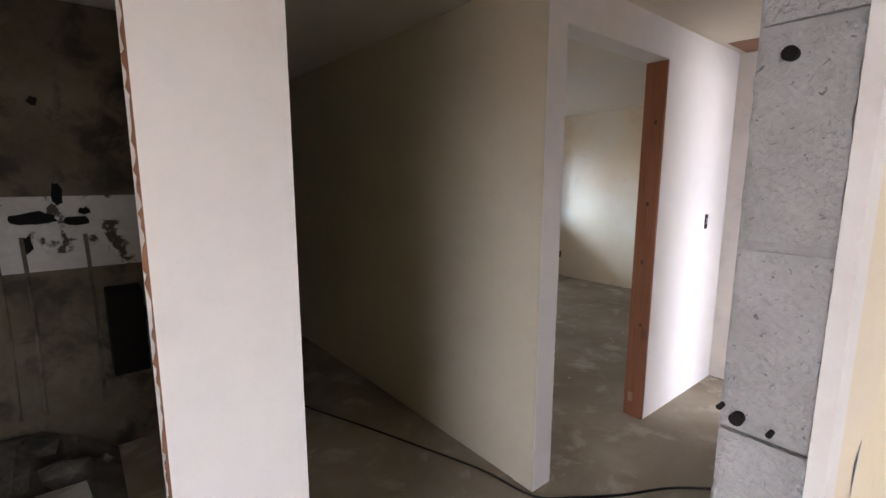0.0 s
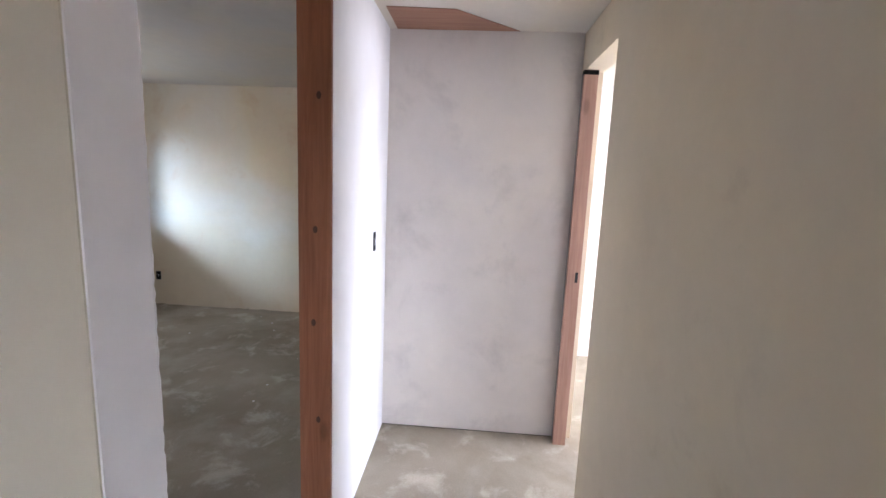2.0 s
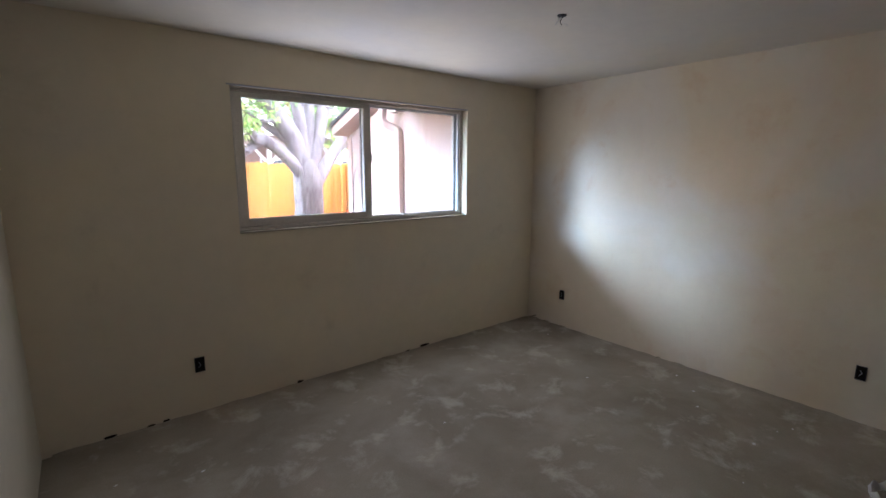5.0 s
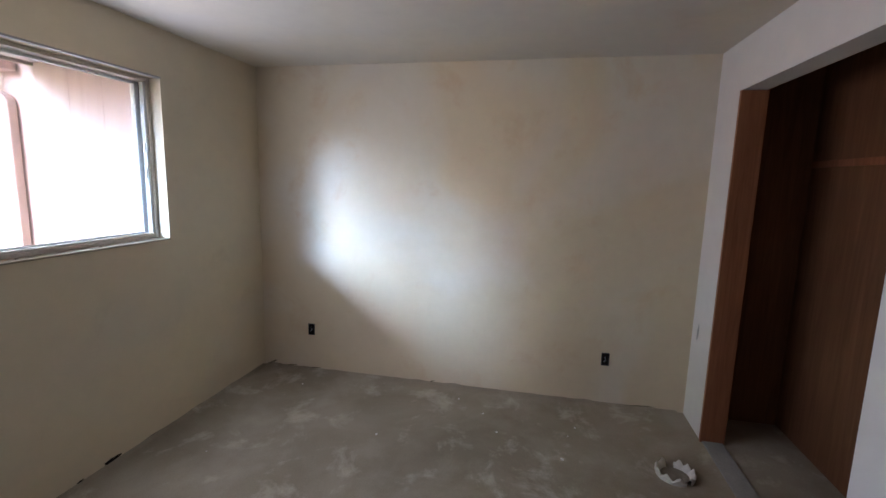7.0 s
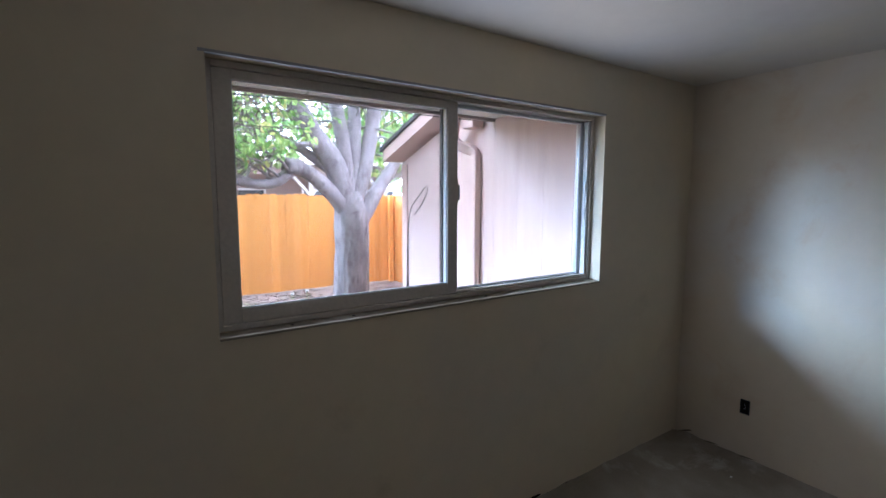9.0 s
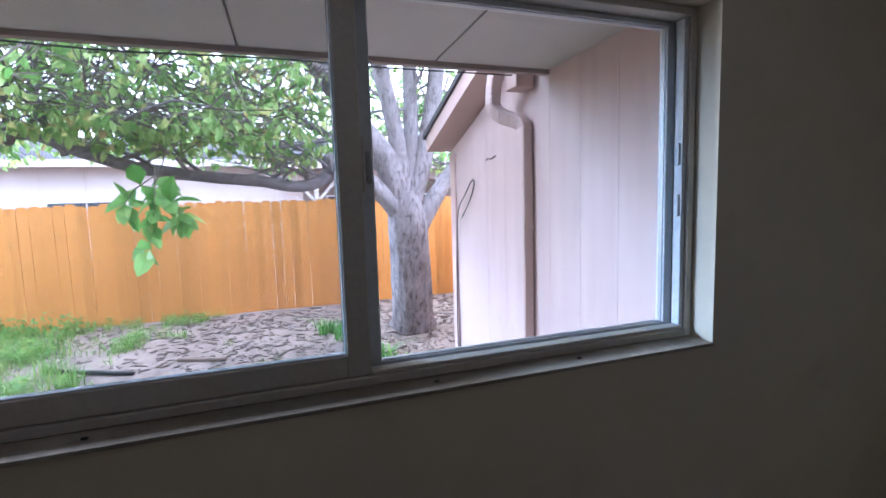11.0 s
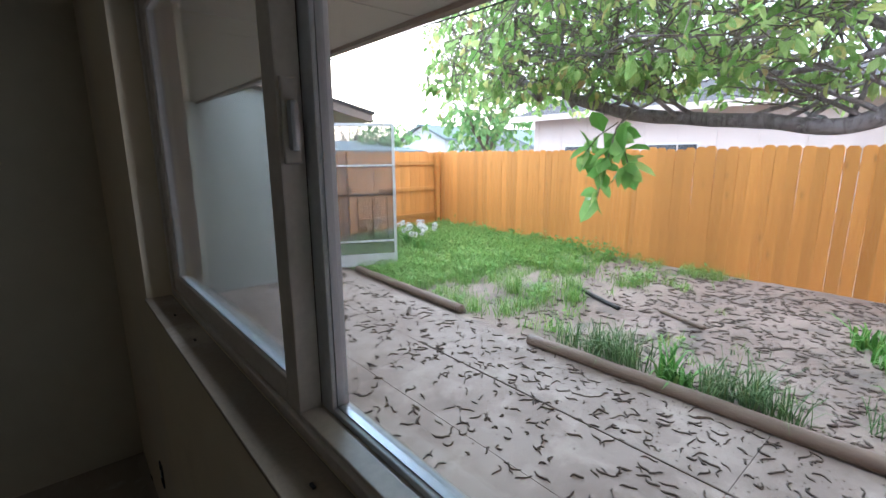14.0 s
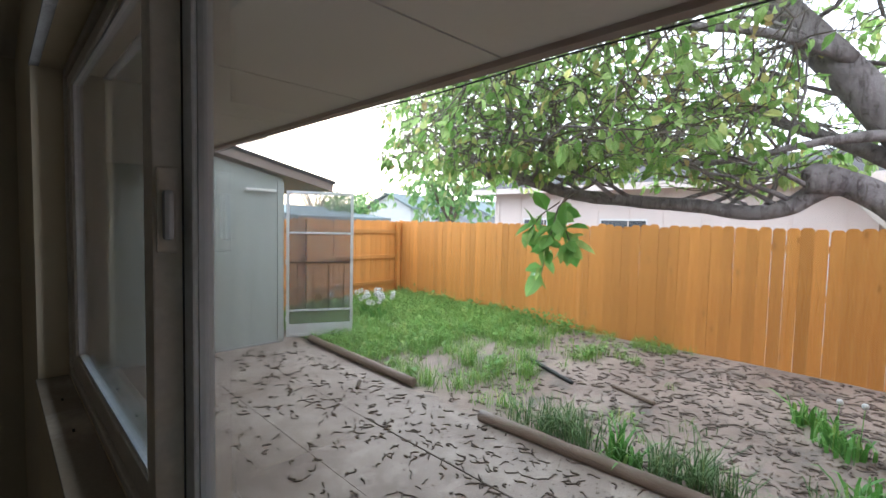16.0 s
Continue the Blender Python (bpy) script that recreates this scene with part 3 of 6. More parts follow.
# exposed blocks at the cut end of the hall wall
wall("wall_hall_skin", "y", 0.929, 0.9495, 0.754, 0.829, 0, 2.4, PLASTER_PALE, (), "pale drywall skin beside the exposed blocks")
pier = empty("block_pier", (0.77, 1.003, 0), "exposed grey pumice-block wall end with drilled holes", "block pier")
rows_z = [0.0, 0.29, 0.58, 0.89, 1.185, 1.45, 1.725, 2.05, 2.38]
for k in range(len(rows_z) - 1):
    z0, z1 = rows_z[k], rows_z[k + 1]
    n = 18
    bm = bmesh.new()
    bmesh.ops.create_grid(bm, x_segments=n, y_segments=2 * n, size=0.5)
    w, h = 0.104, z1 - z0 - 0.014
    for vv in bm.verts:
        u, t2 = vv.co.x, vv.co.y
        edge = max(0, abs(u) - 0.44) * 0.35 + max(0, abs(t2) - 0.46) * 0.4
        y, z = u * w, z0 + 0.007 + (t2 + 0.5) * h
        rough = 0.003 * noise.noise((y * 30, z * 30, k)) + 0.003 * noise.noise((y * 110, z * 110, k + 5))
        wob = 0.006 * noise.noise((0, z * 22, k + 9)) * (1 if abs(u) > 0.4 else 0)
        vv.co = Vector((edge * 0.1 - rough - 0.012, y + wob, z))
    r = bmesh.ops.extrude_face_region(bm, geom=bm.faces[:])
    for g in r["geom"]:
        if isinstance(g, bmesh.types.BMVert):
            g.co.x = 0.056
    part("block", bm, BLOCK, pier)
part("mortar", boxed(0.0, 0.058, -0.058, 0.056, 0, 2.39), MORTAR, pier)
for y, z, rr in ((0.014, 1.69, 0.009), (0.028, 1.205, 0.009), (-0.012, 1.2, 0.004), (0.05, 1.215, 0.004), (-0.02, 1.748, 0.005)):
    bm = bmesh.new()
    bmesh.ops.create_cone(bm, cap_ends=True, segments=14, radius1=rr, radius2=rr * 0.85, depth=0.03, matrix=Matrix.Translation((-0.012, y, z)) @ Matrix.Rotation(radians(90), 4, "Y"))
    part("drilled_hole", bm, DARK, pier, "dark drilled hole")


# ---- electrical boxes, holes and marks on the walls ----
def wall_box(name, at, size, normal, label, category="outlet box"):
    """Open junction box let into the drywall: rim, hollow and a stub of wire."""
    ob = empty(name, at, label, category, "open electrical boxes")
    w, h = size
    bm = bmesh.new()
    t2 = 0.004
    for x0, x1, z0, z1 in ((-w / 2, -w / 2 + t2, -h / 2, h / 2), (w / 2 - t2, w / 2, -h / 2, h / 2), (-w / 2 + t2, w / 2 - t2, -h / 2, -h / 2 + t2), (-w / 2 + t2, w / 2 - t2, h / 2 - t2, h / 2)):
        box(bm, x0, x1, -0.006, 0.004, z0, z1)
    part("rim", bm, BOXBLUE, ob)
    part("hollow", boxed(-w / 2 + t2, w / 2 - t2, -0.003, 0.002, -h / 2 + t2, h / 2 - t2), DARK, ob)
    pts = [((-w * 0.15, -0.004, -h * 0.2), 0.0015), ((w * 0.1, -0.008, 0.0), 0.0015), ((-w * 0.1, -0.005, h * 0.2), 0.0015)]
    v, f = tube_data([pts], 5)
    mesh_ob("wire_stub", v, f, METAL, ob)
    ob.rotation_euler = (0, 0, {"-y": 0, "-x": -math.pi / 2, "+y": math.pi}[normal])
    return ob


wall_box("outlet_box", (5.93, 5.138, 0.347), (0.055, 0.095), "-x", "dark open outlet box low on the drywall")
wall_box("outlet_box", (5.93, 2.811, 0.343), (0.055, 0.095), "-x", "dark open outlet box low on the drywall")
wall_box("outlet_box", (2.636, 5.58, 0.343), (0.06, 0.10), "-y", "dark open outlet box low under the window wall")
wall_box("switch_box", (3.474, 2.125, 1.237), (0.036, 0.10), "-y", "open switch box beside the doorway", "switch box")
SLOT_AT = (0.98, 0.927, 1.08)


def gouge(name, at, size, mat, label, seed, category="wall damage"):
    """A ragged flake lying against a surface."""
    g = random.Random(seed)
    n = 14
    bm = bmesh.new()
    vs = []
    for k in range(n):
        an = 2 * math.pi * k / n
        rr = g.uniform(0.55, 1.0)
        vs.append(bm.verts.new((size[0] / 2 * rr * math.cos(an), size[1] / 2 * rr * math.cos(an + 1.3), size[2] / 2 * rr * math.sin(an))))
    c = bm.verts.new((0, 0, 0))
    c2 = bm.verts.new((0, 0.004, 0.004))
    for k in range(n):
        bm.faces.new((vs[k], vs[(k + 1) % n], c))
        bm.faces.new((vs[(k + 1) % n], vs[k], c2))
    ob = part(name, bm, mat)
    ob.location = at
    return tagged(ob, label, category)


for k, (x, w, h) in enumerate(((4.481, 0.13, 0.035), (4.30, 0.05, 0.02), (3.303, 0.06, 0.03), (4.75, 0.06, 0.015), (2.42, 0.05, 0.03), (2.33, 0.06, 0.02), (2.12, 0.08, 0.03))):
    gouge("base_gouge", (x, 5.576, 0.005 + h / 2), (w, 0.006, h), DARK, "dark gouge at the foot of the drywall", k)
for k, (y, w, h) in enumerate(((5.50, 0.10, 0.045), (5.33, 0.14, 0.02), (5.12, 0.16, 0.018), (2.55, 0.28, 0.02), (4.1, 0.05, 0.02))):
    gouge("base_gouge", (5.926, y, 0.006 + h / 2), (0.006, w, h), OLD_WALL, "dark crack at the foot of the drywall", 20 + k)
gouge("wall_slot", SLOT_AT, (0.03, 0.004, 0.12), VINYL_SHADE, "narrow grey slot cut in the drywall", 40)
gouge("wall_scuff", (5.81, 2.259, 0.64), (0.04, 0.004, 0.13), VINYL_SHADE, "grey scuff beside the closet jamb", 41)

# low ridge of spilled plaster along the skirting line
for k, (x0, x1, y0, y1) in enumerate(((1.85, 5.9, 5.55, 5.58), (5.895, 5.93, 2.3, 5.55))):
    verts, faces, n = [], [], 160
    along_x = x1 - x0 > 1
    for q in range(n + 1):
        t2 = q / n
        w = (0.03 + 0.03 * max(0, noise.noise((t2 * 17, k, 0))))
        h = 0.012 + 0.014 * max(0, noise.noise((t2 * 23, k, 3)))
        if along_x:
            x = x0 + (x1 - x0) * t2
            verts += [(x, y1 - w, 0.0006), (x, y1 - w * 0.4, h * 0.6), (x, y1 - 0.001, h)]
        else:
            y = y0 + (y1 - y0) * t2
            verts += [(x1 - w, y, 0.0006), (x1 - w * 0.4, y, h * 0.6), (x1 - 0.001, y, h)]
    for q in range(n):
        for s in range(2):
            a0 = q * 3 + s
            faces.append((a0, a0 + 1, a0 + 4, a0 + 3))
    tagged(mesh_ob("trim_plaster_ridge", verts, faces, CONCRETE, smooth=True), "ridge of spilled plaster where floor meets drywall", "plaster", "", "structure")

# chips of plaster lying on the slab
for k in range(22):
    g = random.Random(100 + k)
    x, y = g.uniform(2.0, 5.8), g.uniform(2.5, 5.45)
    s = g.uniform(0.005, 0.016)
    gouge("plaster_chip", (x, y, 0.002), (s * 2, s * 1.6, 0.004), PLASTER_WHITE, "small chip of plaster on the slab", 200 + k, "plaster chip")

# broken white ring on the floor by the closet
ring = empty("broken_ring", (5.15, 2.515, 0.0), "broken white plastic ring lying on the slab", "plastic ring")
for a0, a1, z in ((20, 200, 0.0), (215, 350, 0.0)):
    prof = [(0.075, 0.0), (0.10, 0.0), (0.105, 0.035), (0.098, 0.05), (0.09, 0.035), (0.08, 0.012)]
    verts, faces, n = [], [], 18
    for q in range(n + 1):
        an = radians(a0 + (a1 - a0) * q / n)
        for rr, zz in prof:
            verts.append((rr * math.cos(an), rr * math.sin(an), zz * (0.7 + 0.3 * math.sin(q * 1.7))))
    m0 = len(prof)
    for q in range(n):
        for s in range(m0):
            faces.append((q * m0 + s, q * m0 + (s + 1) % m0, (q + 1) * m0 + (s + 1) % m0, (q + 1) * m0 + s))
    mesh_ob("ring_shard", verts, faces, CERAMIC, ring)

# ceiling wires of a removed lamp
fx = empty("ceiling_wires", (4.25, 4.0, 2.44), "cut wires hanging from a ceiling box", "ceiling box")
bm = bmesh.new()
bmesh.ops.create_cone(bm, cap_ends=True, segments=20, radius1=0.022, radius2=0.026, depth=0.006, matrix=Matrix.Translation((0, 0, -0.003)))
part("box_plate", bm, BOXBLUE, fx)
for k in range(3):
    v, f = tube_data([[((0.01 * k, 0, -0.004), 0.002), ((0.02 * k - 0.02, 0.01, -0.03), 0.002), ((0.03 * k - 0.03, 0.02 - 0.02 * k, -0.05), 0.002)]], 5)
    mesh_ob("wire", v, f, (METAL, IRON, CERAMIC)[k], fx)

# closet lining and shelf cleat
tagged(part("closet_lining_back", boxed(3.93, 5.925, 1.663, 1.675, 0.0, 2.43), CLOSET_PLY), "dark brown plywood lining of the closet", "closet lining", "", "structure")
tagged(part("closet_lining_side", boxed(5.915, 5.927, 1.68, 2.12, 0.0, 2.43), CLOSET_PLY), "dark brown plywood lining of the closet", "closet lining", "", "structure")
tagged(part("closet_lining_west", boxed(3.922, 3.93, 1.68, 2.12, 0.0, 2.43), CLOSET_PLY), "dark brown plywood lining of the closet", "closet lining", "", "structure")
tagged(part("shelf_cleat", boxed(4.0, 5.90, 1.676, 1.694, 1.735, 1.775, bevel=0.003), STUD), "narrow wooden shelf cleat on the closet back", "shelf cleat")
tagged(part("threshold", boxed(4.28, 5.57, 2.13, 2.25, 0.001, 0.010, bevel=0.003), MORTAR), "rough concrete closet threshold", "threshold", "", "structure")

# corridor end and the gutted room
# near-black slab: the darkness inside the doorway is put into its colour
tagged(part("doorway_dark_fill", boxed(0.98, 1.675, 5.545, 5.575, 0.005, 2.2, bevel=0.006), DARK), "near-black slab standing in for the unlit doorway at the corridor end", "door", "", "structure")
tagged(part("trim_band", boxed(-1.6, 0.395, 3.885, 3.897, 1.06, 1.44), OLD_BAND), "pale band of old adhesive with black stains", "wall band", "", "structure")
for k, (x, z, w, h) in enumerate(((-0.1, 1.33, 0.22, 0.09), (0.06, 1.31, 0.14, 0.07), (-0.35, 1.40, 0.3, 0.04), (-0.14, 1.2, 0.05, 0.12), (0.1, 1.36, 0.06, 0.05), (-0.5, 1.3, 0.2, 0.08), (0.0, 1.45, 0.06, 0.16), (-0.05, 1.9, 0.05, 0.06))):
    gouge("wall_hole", (x, 3.881, z), (w, 0.012, h), DARK, "black hole broken into the stripped wall", 60 + k)
for x in (-0.16, -0.26, 0.09):
    v, f = tube_data([[((x, 3.87, 0.3), 0.009), ((x + 0.01, 3.87, 0.8), 0.009), ((x, 3.87, 1.24), 0.009)]], 8)
    tagged(mesh_ob("water_pipe", v, f, OLD_WALL, smooth=True), "dull old pipe on the stripped wall", "pipe")
# solid near-black box: the recess's darkness is put into its colour
hulk = tagged(part("recess_dark_fill", boxed(0.14, 0.30, 3.66, 3.86, 0.5, 0.95, bevel=0.012), DARK), "near-black box standing in for the dark recess in the stripped wall", "recess box")
g = random.Random(12)
for k in range(90):
    x, y = g.uniform(-1.6, 0.12), g.uniform(2.3, 3.8)
    pale = k % 4 == 0 and y < 3.3
    s = g.uniform(0.09, 0.2) if pale else g.uniform(0.03, 0.13)
    bm = bmesh.new()
    bmesh.ops.create_icosphere(bm, subdivisions=1, radius=s)
    for vv in bm.verts:
        vv.co *= 0.75 + 0.5 * g.random()
        vv.co.z *= 0.55
    ob = part("rubble_lump", bm, OLD_BAND if pale else RUBBLE)
    zl = min((vv.co.z for vv in ob.data.vertices))
    ob.location = (x, y, -zl + max(0, 0.18 * (y - 3.0)) * g.random())
    ob.rotation_euler = (0, 0, g.uniform(0, 6))
    tagged(ob, "pale broken slab of plaster on the heap" if pale else "lump of broken plaster and brick on the floor", "rubble", "rubble in the gutted room")
bm = bmesh.new()
bmesh.ops.create_grid(bm, x_segments=30, y_segments=26, size=0.5)
for vv in bm.verts:
    x, y = -0.75 + vv.co.x * 1.75, 3.05 + vv.co.y * 1.65
    edge = min(1, (0.5 - abs(vv.co.x)) * 6, (vv.co.y + 0.5) * 5)
    vv.co = Vector((x, y, 0.002 + max(0, edge) * (0.10 + 0.10 * noise.noise((x * 4, y * 4, 0)) + 0.14 * max(0, y - 3.1))))
tagged(part("rubble_heap", bm, RUBBLE), "heap of crushed plaster and dust", "rubble", "", "stuff")

cable("extension_cord", [(1.08, 3.9, 0.006), (1.16, 3.59, 0.006), (1.32, 3.19, 0.006), (1.48, 2.75, 0.006), (1.60, 2.4, 0.006), (1.655, 2.10, 0.006), (1.80, 1.97, 0.006),
                         (2.0, 1.83, 0.006), (2.27, 1.68, 0.006), (2.6, 1.37, 0.006), (2.9, 1.18, 0.006), (3.1, 1.085, 0.006), (3.22, 0.98, 0.006), (3.3, 0.6, 0.006)],
      0.006, IRON, "thin black cord snaking over the slab", "cord")

# ---- sliding window ----
wn_ob = empty("window_1", (WIN_X0, NORTH_IN, WIN_Z0), "white vinyl sliding window in the bedroom wall", "window", "", "structure")


def frame_ring(bm, x0, x1, z0, z1, y0, y1, t2, bevel=0.003):
    box(bm, x0, x0 + t2, y0, y1, z0, z1, bevel)
    box(bm, x1 - t2, x1, y0, y1, z0, z1, bevel)
    box(bm, x0 + t2, x1 - t2, y0, y1, z0, z0 + t2, bevel)
    box(bm, x0 + t2, x1 - t2, y0, y1, z1 - t2, z1, bevel)
    return bm


W, H = WIN_X1 - WIN_X0, WIN_Z1 - WIN_Z0
wf = part("window_frame", frame_ring(bmesh.new(), 0.002, W - 0.002, 0.002, H - 0.002, 0.075, 0.175, 0.022), SASH, wn_ob)
# inner, left sash slides; outer, right pane is fixed
SX0, SX1 = 0.026, 1.060
sash = part("sliding_sash", bmesh.new(), SASH, wn_ob, "sliding sash with a latch")
bm = bmesh.new()
y0, y1 = 0.083, 0.124
box(bm, SX0, SX0 + 0.062, y0, y1, 0.026, H - 0.026, 0.003)
box(bm, SX1 - 0.054, SX1, y0, y1, 0.026, H - 0.026, 0.003)
box(bm, SX0 + 0.062, SX1 - 0.054, y0, y1, 0.026, 0.078, 0.003)
box(bm, SX0 + 0.062, SX1 - 0.054, y0, y1, H - 0.058, H - 0.026, 0.003)
bm.to_mesh(sash.data)
bm.free()
part("glazing_bead", frame_ring(bmesh.new(), SX0 + 0.060, SX1 - 0.052, 0.076, H - 0.056, 0.090, 0.108, 0.006, 0.001), VINYL, sash, "pale glazing bead")
pane = part("pane", boxed(SX0 + 0.058, SX1 - 0.050, 0.0985, 0.1025, 0.074, H - 0.054), GLASS_OLD, sash)
pane.visible_shadow = False
# latch
latch = part("latch", boxed(SX1 + 0.0005, SX1 + 0.009, y0 + 0.004, y0 + 0.034, 0.455, 0.585, bevel=0.004), SASH, sash, "grey sash latch")
part("latch_lever", boxed(SX1 + 0.0095, SX1 + 0.026, y0 + 0.010, y0 + 0.024, 0.475, 0.55, bevel=0.006), VINYL_SHADE, latch)
FX0 = 1.05
bm = bmesh.new()
box(bm, FX0, FX0 + 0.044, 0.128, 0.160, 0.026, H - 0.026, 0.003)
box(bm, W - 0.056, W - 0.026, 0.128, 0.160, 0.026, H - 0.026, 0.003)
box(bm, FX0 + 0.044, W - 0.056, 0.128, 0.160, 0.026, 0.038, 0.002)
box(bm, FX0 + 0.044, W - 0.056, 0.128, 0.160, H - 0.040, H - 0.026, 0.002)
fixed = part("fixed_sash", bm, VINYL, wn_ob, "slim white fixed frame")
part("glazing_bead", frame_ring(bmesh.new(), FX0 + 0.042, W - 0.054, 0.036, H - 0.038, 0.136, 0.150, 0.004, 0.001), VINYL_SHADE, fixed)
pane2 = part("pane", boxed(FX0 + 0.040, W - 0.052, 0.1405, 0.1445, 0.034, H - 0.034), GLASS, fixed)
pane2.visible_shadow = False
# added bar; its dark brown is the backlit sash side put into colour
part("sash_shade_bar", boxed(1.004, 1.046, 0.130, 0.152, 0.026, H - 0.026, bevel=0.003), SASH_SHADE, wn_ob, "dark bar painted as the shaded side of the outer sash")
part("insect_screen", boxed(0.024, 1.004, 0.139, 0.141, 0.026, H - 0.026), SCREEN_FINE, wn_ob, "fine grey insect screen")
part("track", boxed(1.062, W - 0.026, 0.082, 0.118, 0.0245, 0.034, bevel=0.002), SASH, wn_ob, "empty lower track")
part("jamb_track", boxed(W - 0.040, W - 0.0245, 0.084, 0.112, 0.036, H - 0.03, bevel=0.002), VINYL, wn_ob)
for z in (0.40, 0.55):
    part("keeper", boxed(W - 0.047, W - 0.0405, 0.090, 0.106, z - 0.035, z + 0.03, bevel=0.003), VINYL, wn_ob, "small metal keeper")
for x in (0.25, 0.5, 1.2, 1.6):
    part("debris", boxed(x, x + 0.012, 0.034, 0.039, 0.0018, 0.006, bevel=0.001), RUBBER, wn_ob)
# plaster returns of the reveal, with the crooked edge of the drywall
tagged(part("window_sill", boxed(WIN_X0 + 0.001, WIN_X1 - 0.001, NORTH_IN - 0.006, NORTH_IN + 0.074, WIN_Z0 - 0.008, WIN_Z0 + 0.0015, bevel=0.002), CONCRETE), "rough plastered sill", "window sill", "", "structure")
# solid grey strip whose colour draws the shadow line above the frame
tagged(part("trim_head_gap_shade", boxed(WIN_X0 - 0.02, WIN_X1 + 0.004, NORTH_IN - 0.0022, NORTH_IN + 0.02, WIN_Z1 - 0.004, WIN_Z1 + 0.006), MORTAR), "grey strip painted as the shadow line over the window", "gap", "", "structure")

# ---- outdoors: ground, patio, wings of the house ----
def ground_z(x, y):
    t2 = min(1, max(0, (y - 9.0) / 2.6))
    rise = 0.15 * t2 * t2 * (3 - 2 * t2)
    mound = 0.17 * math.exp(-((x - 5.3) ** 2 + (y - 10.3) ** 2) / 0.9)
    fade = min(1, max(0, (y - 8.7) / 0.6))
    lumps = 0.018 * noise.noise((x * 1.3, y * 1.3, 0)) + 0.008 * noise.noise((x * 5, y * 5, 2))
    return -0.225 + rise + mound * fade + lumps * fade


xs = [-1500, -300, -80, -40, -20, -12, -8] + [-6 + 0.14 * k for k in range(105)] + [9, 11, 14, 20, 40, 80, 300, 1500]
ys = [-1500, -300, -60, -20, -5, 4] + [8.3 + 0.14 * k for k in range(38)] + [14, 16, 20, 30, 50, 90, 300, 1500]
verts = [(x, y, ground_z(x, y) if -7 < x < 10 and 8 < y < 14 else ground_z(0, y) - (0.3 if abs(x) > 60 or abs(y) > 60 else 0)) for y in ys for x in xs]
faces = [(j * len(xs) + i, j * len(xs) + i + 1, (j + 1) * len(xs) + i + 1, (j + 1) * len(xs) + i) for j in range(len(ys) - 1) for i in range(len(xs) - 1)]
tagged(mesh_ob("ground", verts, faces, SOIL, smooth=True), "dry trodden soil of the back yard", "ground", "", "structure")

patio = empty("patio", (0, 0, -0.2), "pale concrete patio slab with control joints", "patio", "", "structure")
jx = [-2.0, 4.05, 5.28]
jy = [5.76, 7.30, 8.03, 8.86]
for i in range(len(jx) - 1):
    for k in range(len(jy) - 1):
        part("slab", boxed(jx[i] + 0.0015, jx[i + 1] - 0.0015, jy[k] + 0.0015, jy[k + 1] - 0.0015, -0.1, 0.0, bevel=0.002), PATIO, patio)
tagged(part("joint_strip", boxed(1.24, 5.2, 8.024, 8.036, -0.204, -0.194), CATKIN), "dark expansion strip in a patio joint", "joint strip", "", "structure")

# eave over the patio: soffit panels, fascia, gutter, roof
eave = empty("eave", (0, 0, 2.35), "painted soffit and brown fascia of the roof overhang", "eave", "", "structure")
sx = [-1.9, -0.97, -0.04, 0.89, 1.82, 2.75, 3.68, 4.61, 5.28]
for i in range(len(sx) - 1):
    part("soffit_panel", boxed(sx[i] + 0.006, sx[i + 1] - 0.006, 5.76, 6.90, 0.0, 0.012), SOFFIT, eave)
part("soffit_backing", boxed(-1.9, 5.28, 5.76, 6.90, 0.013, 0.03), FASCIA, eave)
part("fascia", boxed(-1.9, 5.28, 6.90, 6.935, -0.025, 0.16, bevel=0.003), FASCIA, eave)
bm = bmesh.new()
prof = [(6.937, 0.05), (6.937, -0.01), (6.99, -0.01), (7.03, 0.045), (7.04, 0.07), (7.033, 0.07), (7.022, 0.045), (6.985, -0.004), (6.942, -0.004), (6.942, 0.05)]
for x in (-1.9, 5.16):
    for y, z in prof:
        bm.verts.new((x, y, z))
bm.verts.ensure_lookup_table()
n = len(prof)
for k in range(n):
    bm.faces.new((bm.verts[k], bm.verts[(k + 1) % n], bm.verts[n + (k + 1) % n], bm.verts[n + k]))
bm.faces.new([bm.verts[k] for k in range(n)])
bm.faces.new([bm.verts[n + k] for k in range(n)])
gut = part("gutter", bm, FASCIA, eave, "brown metal gutter")
for x in (0.9, 2.2, 3.5, 4.4):
    part("gutter_strap", boxed(x, x + 0.02, 6.936, 7.04, 0.071, 0.074), FASCIA, gut)
bm = bmesh.new()
a4 = [bm.verts.new(p) for p in ((-3.5, 7.05, 2.53), (9.3, 7.05, 2.53), (9.3, 1.2, 4.4), (-3.5, 1.2, 4.4))]
b4 = [bm.verts.new((-3.5, -4.5, 2.6)), bm.verts.new((9.3, -4.5, 2.6))]
bm.faces.new(a4)
bm.faces.new((a4[3], a4[2], b4[1], b4[0]))
r = bmesh.ops.extrude_face_region(bm, geom=bm.faces[:])
bmesh.ops.translate(bm, vec=(0, 0, 0.05), verts=[q for q in r["geom"] if isinstance(q, bmesh.types.BMVert)])
tagged(part("roof", bm, SHINGLE), "dark shingle roof of the house", "roof", "", "structure")


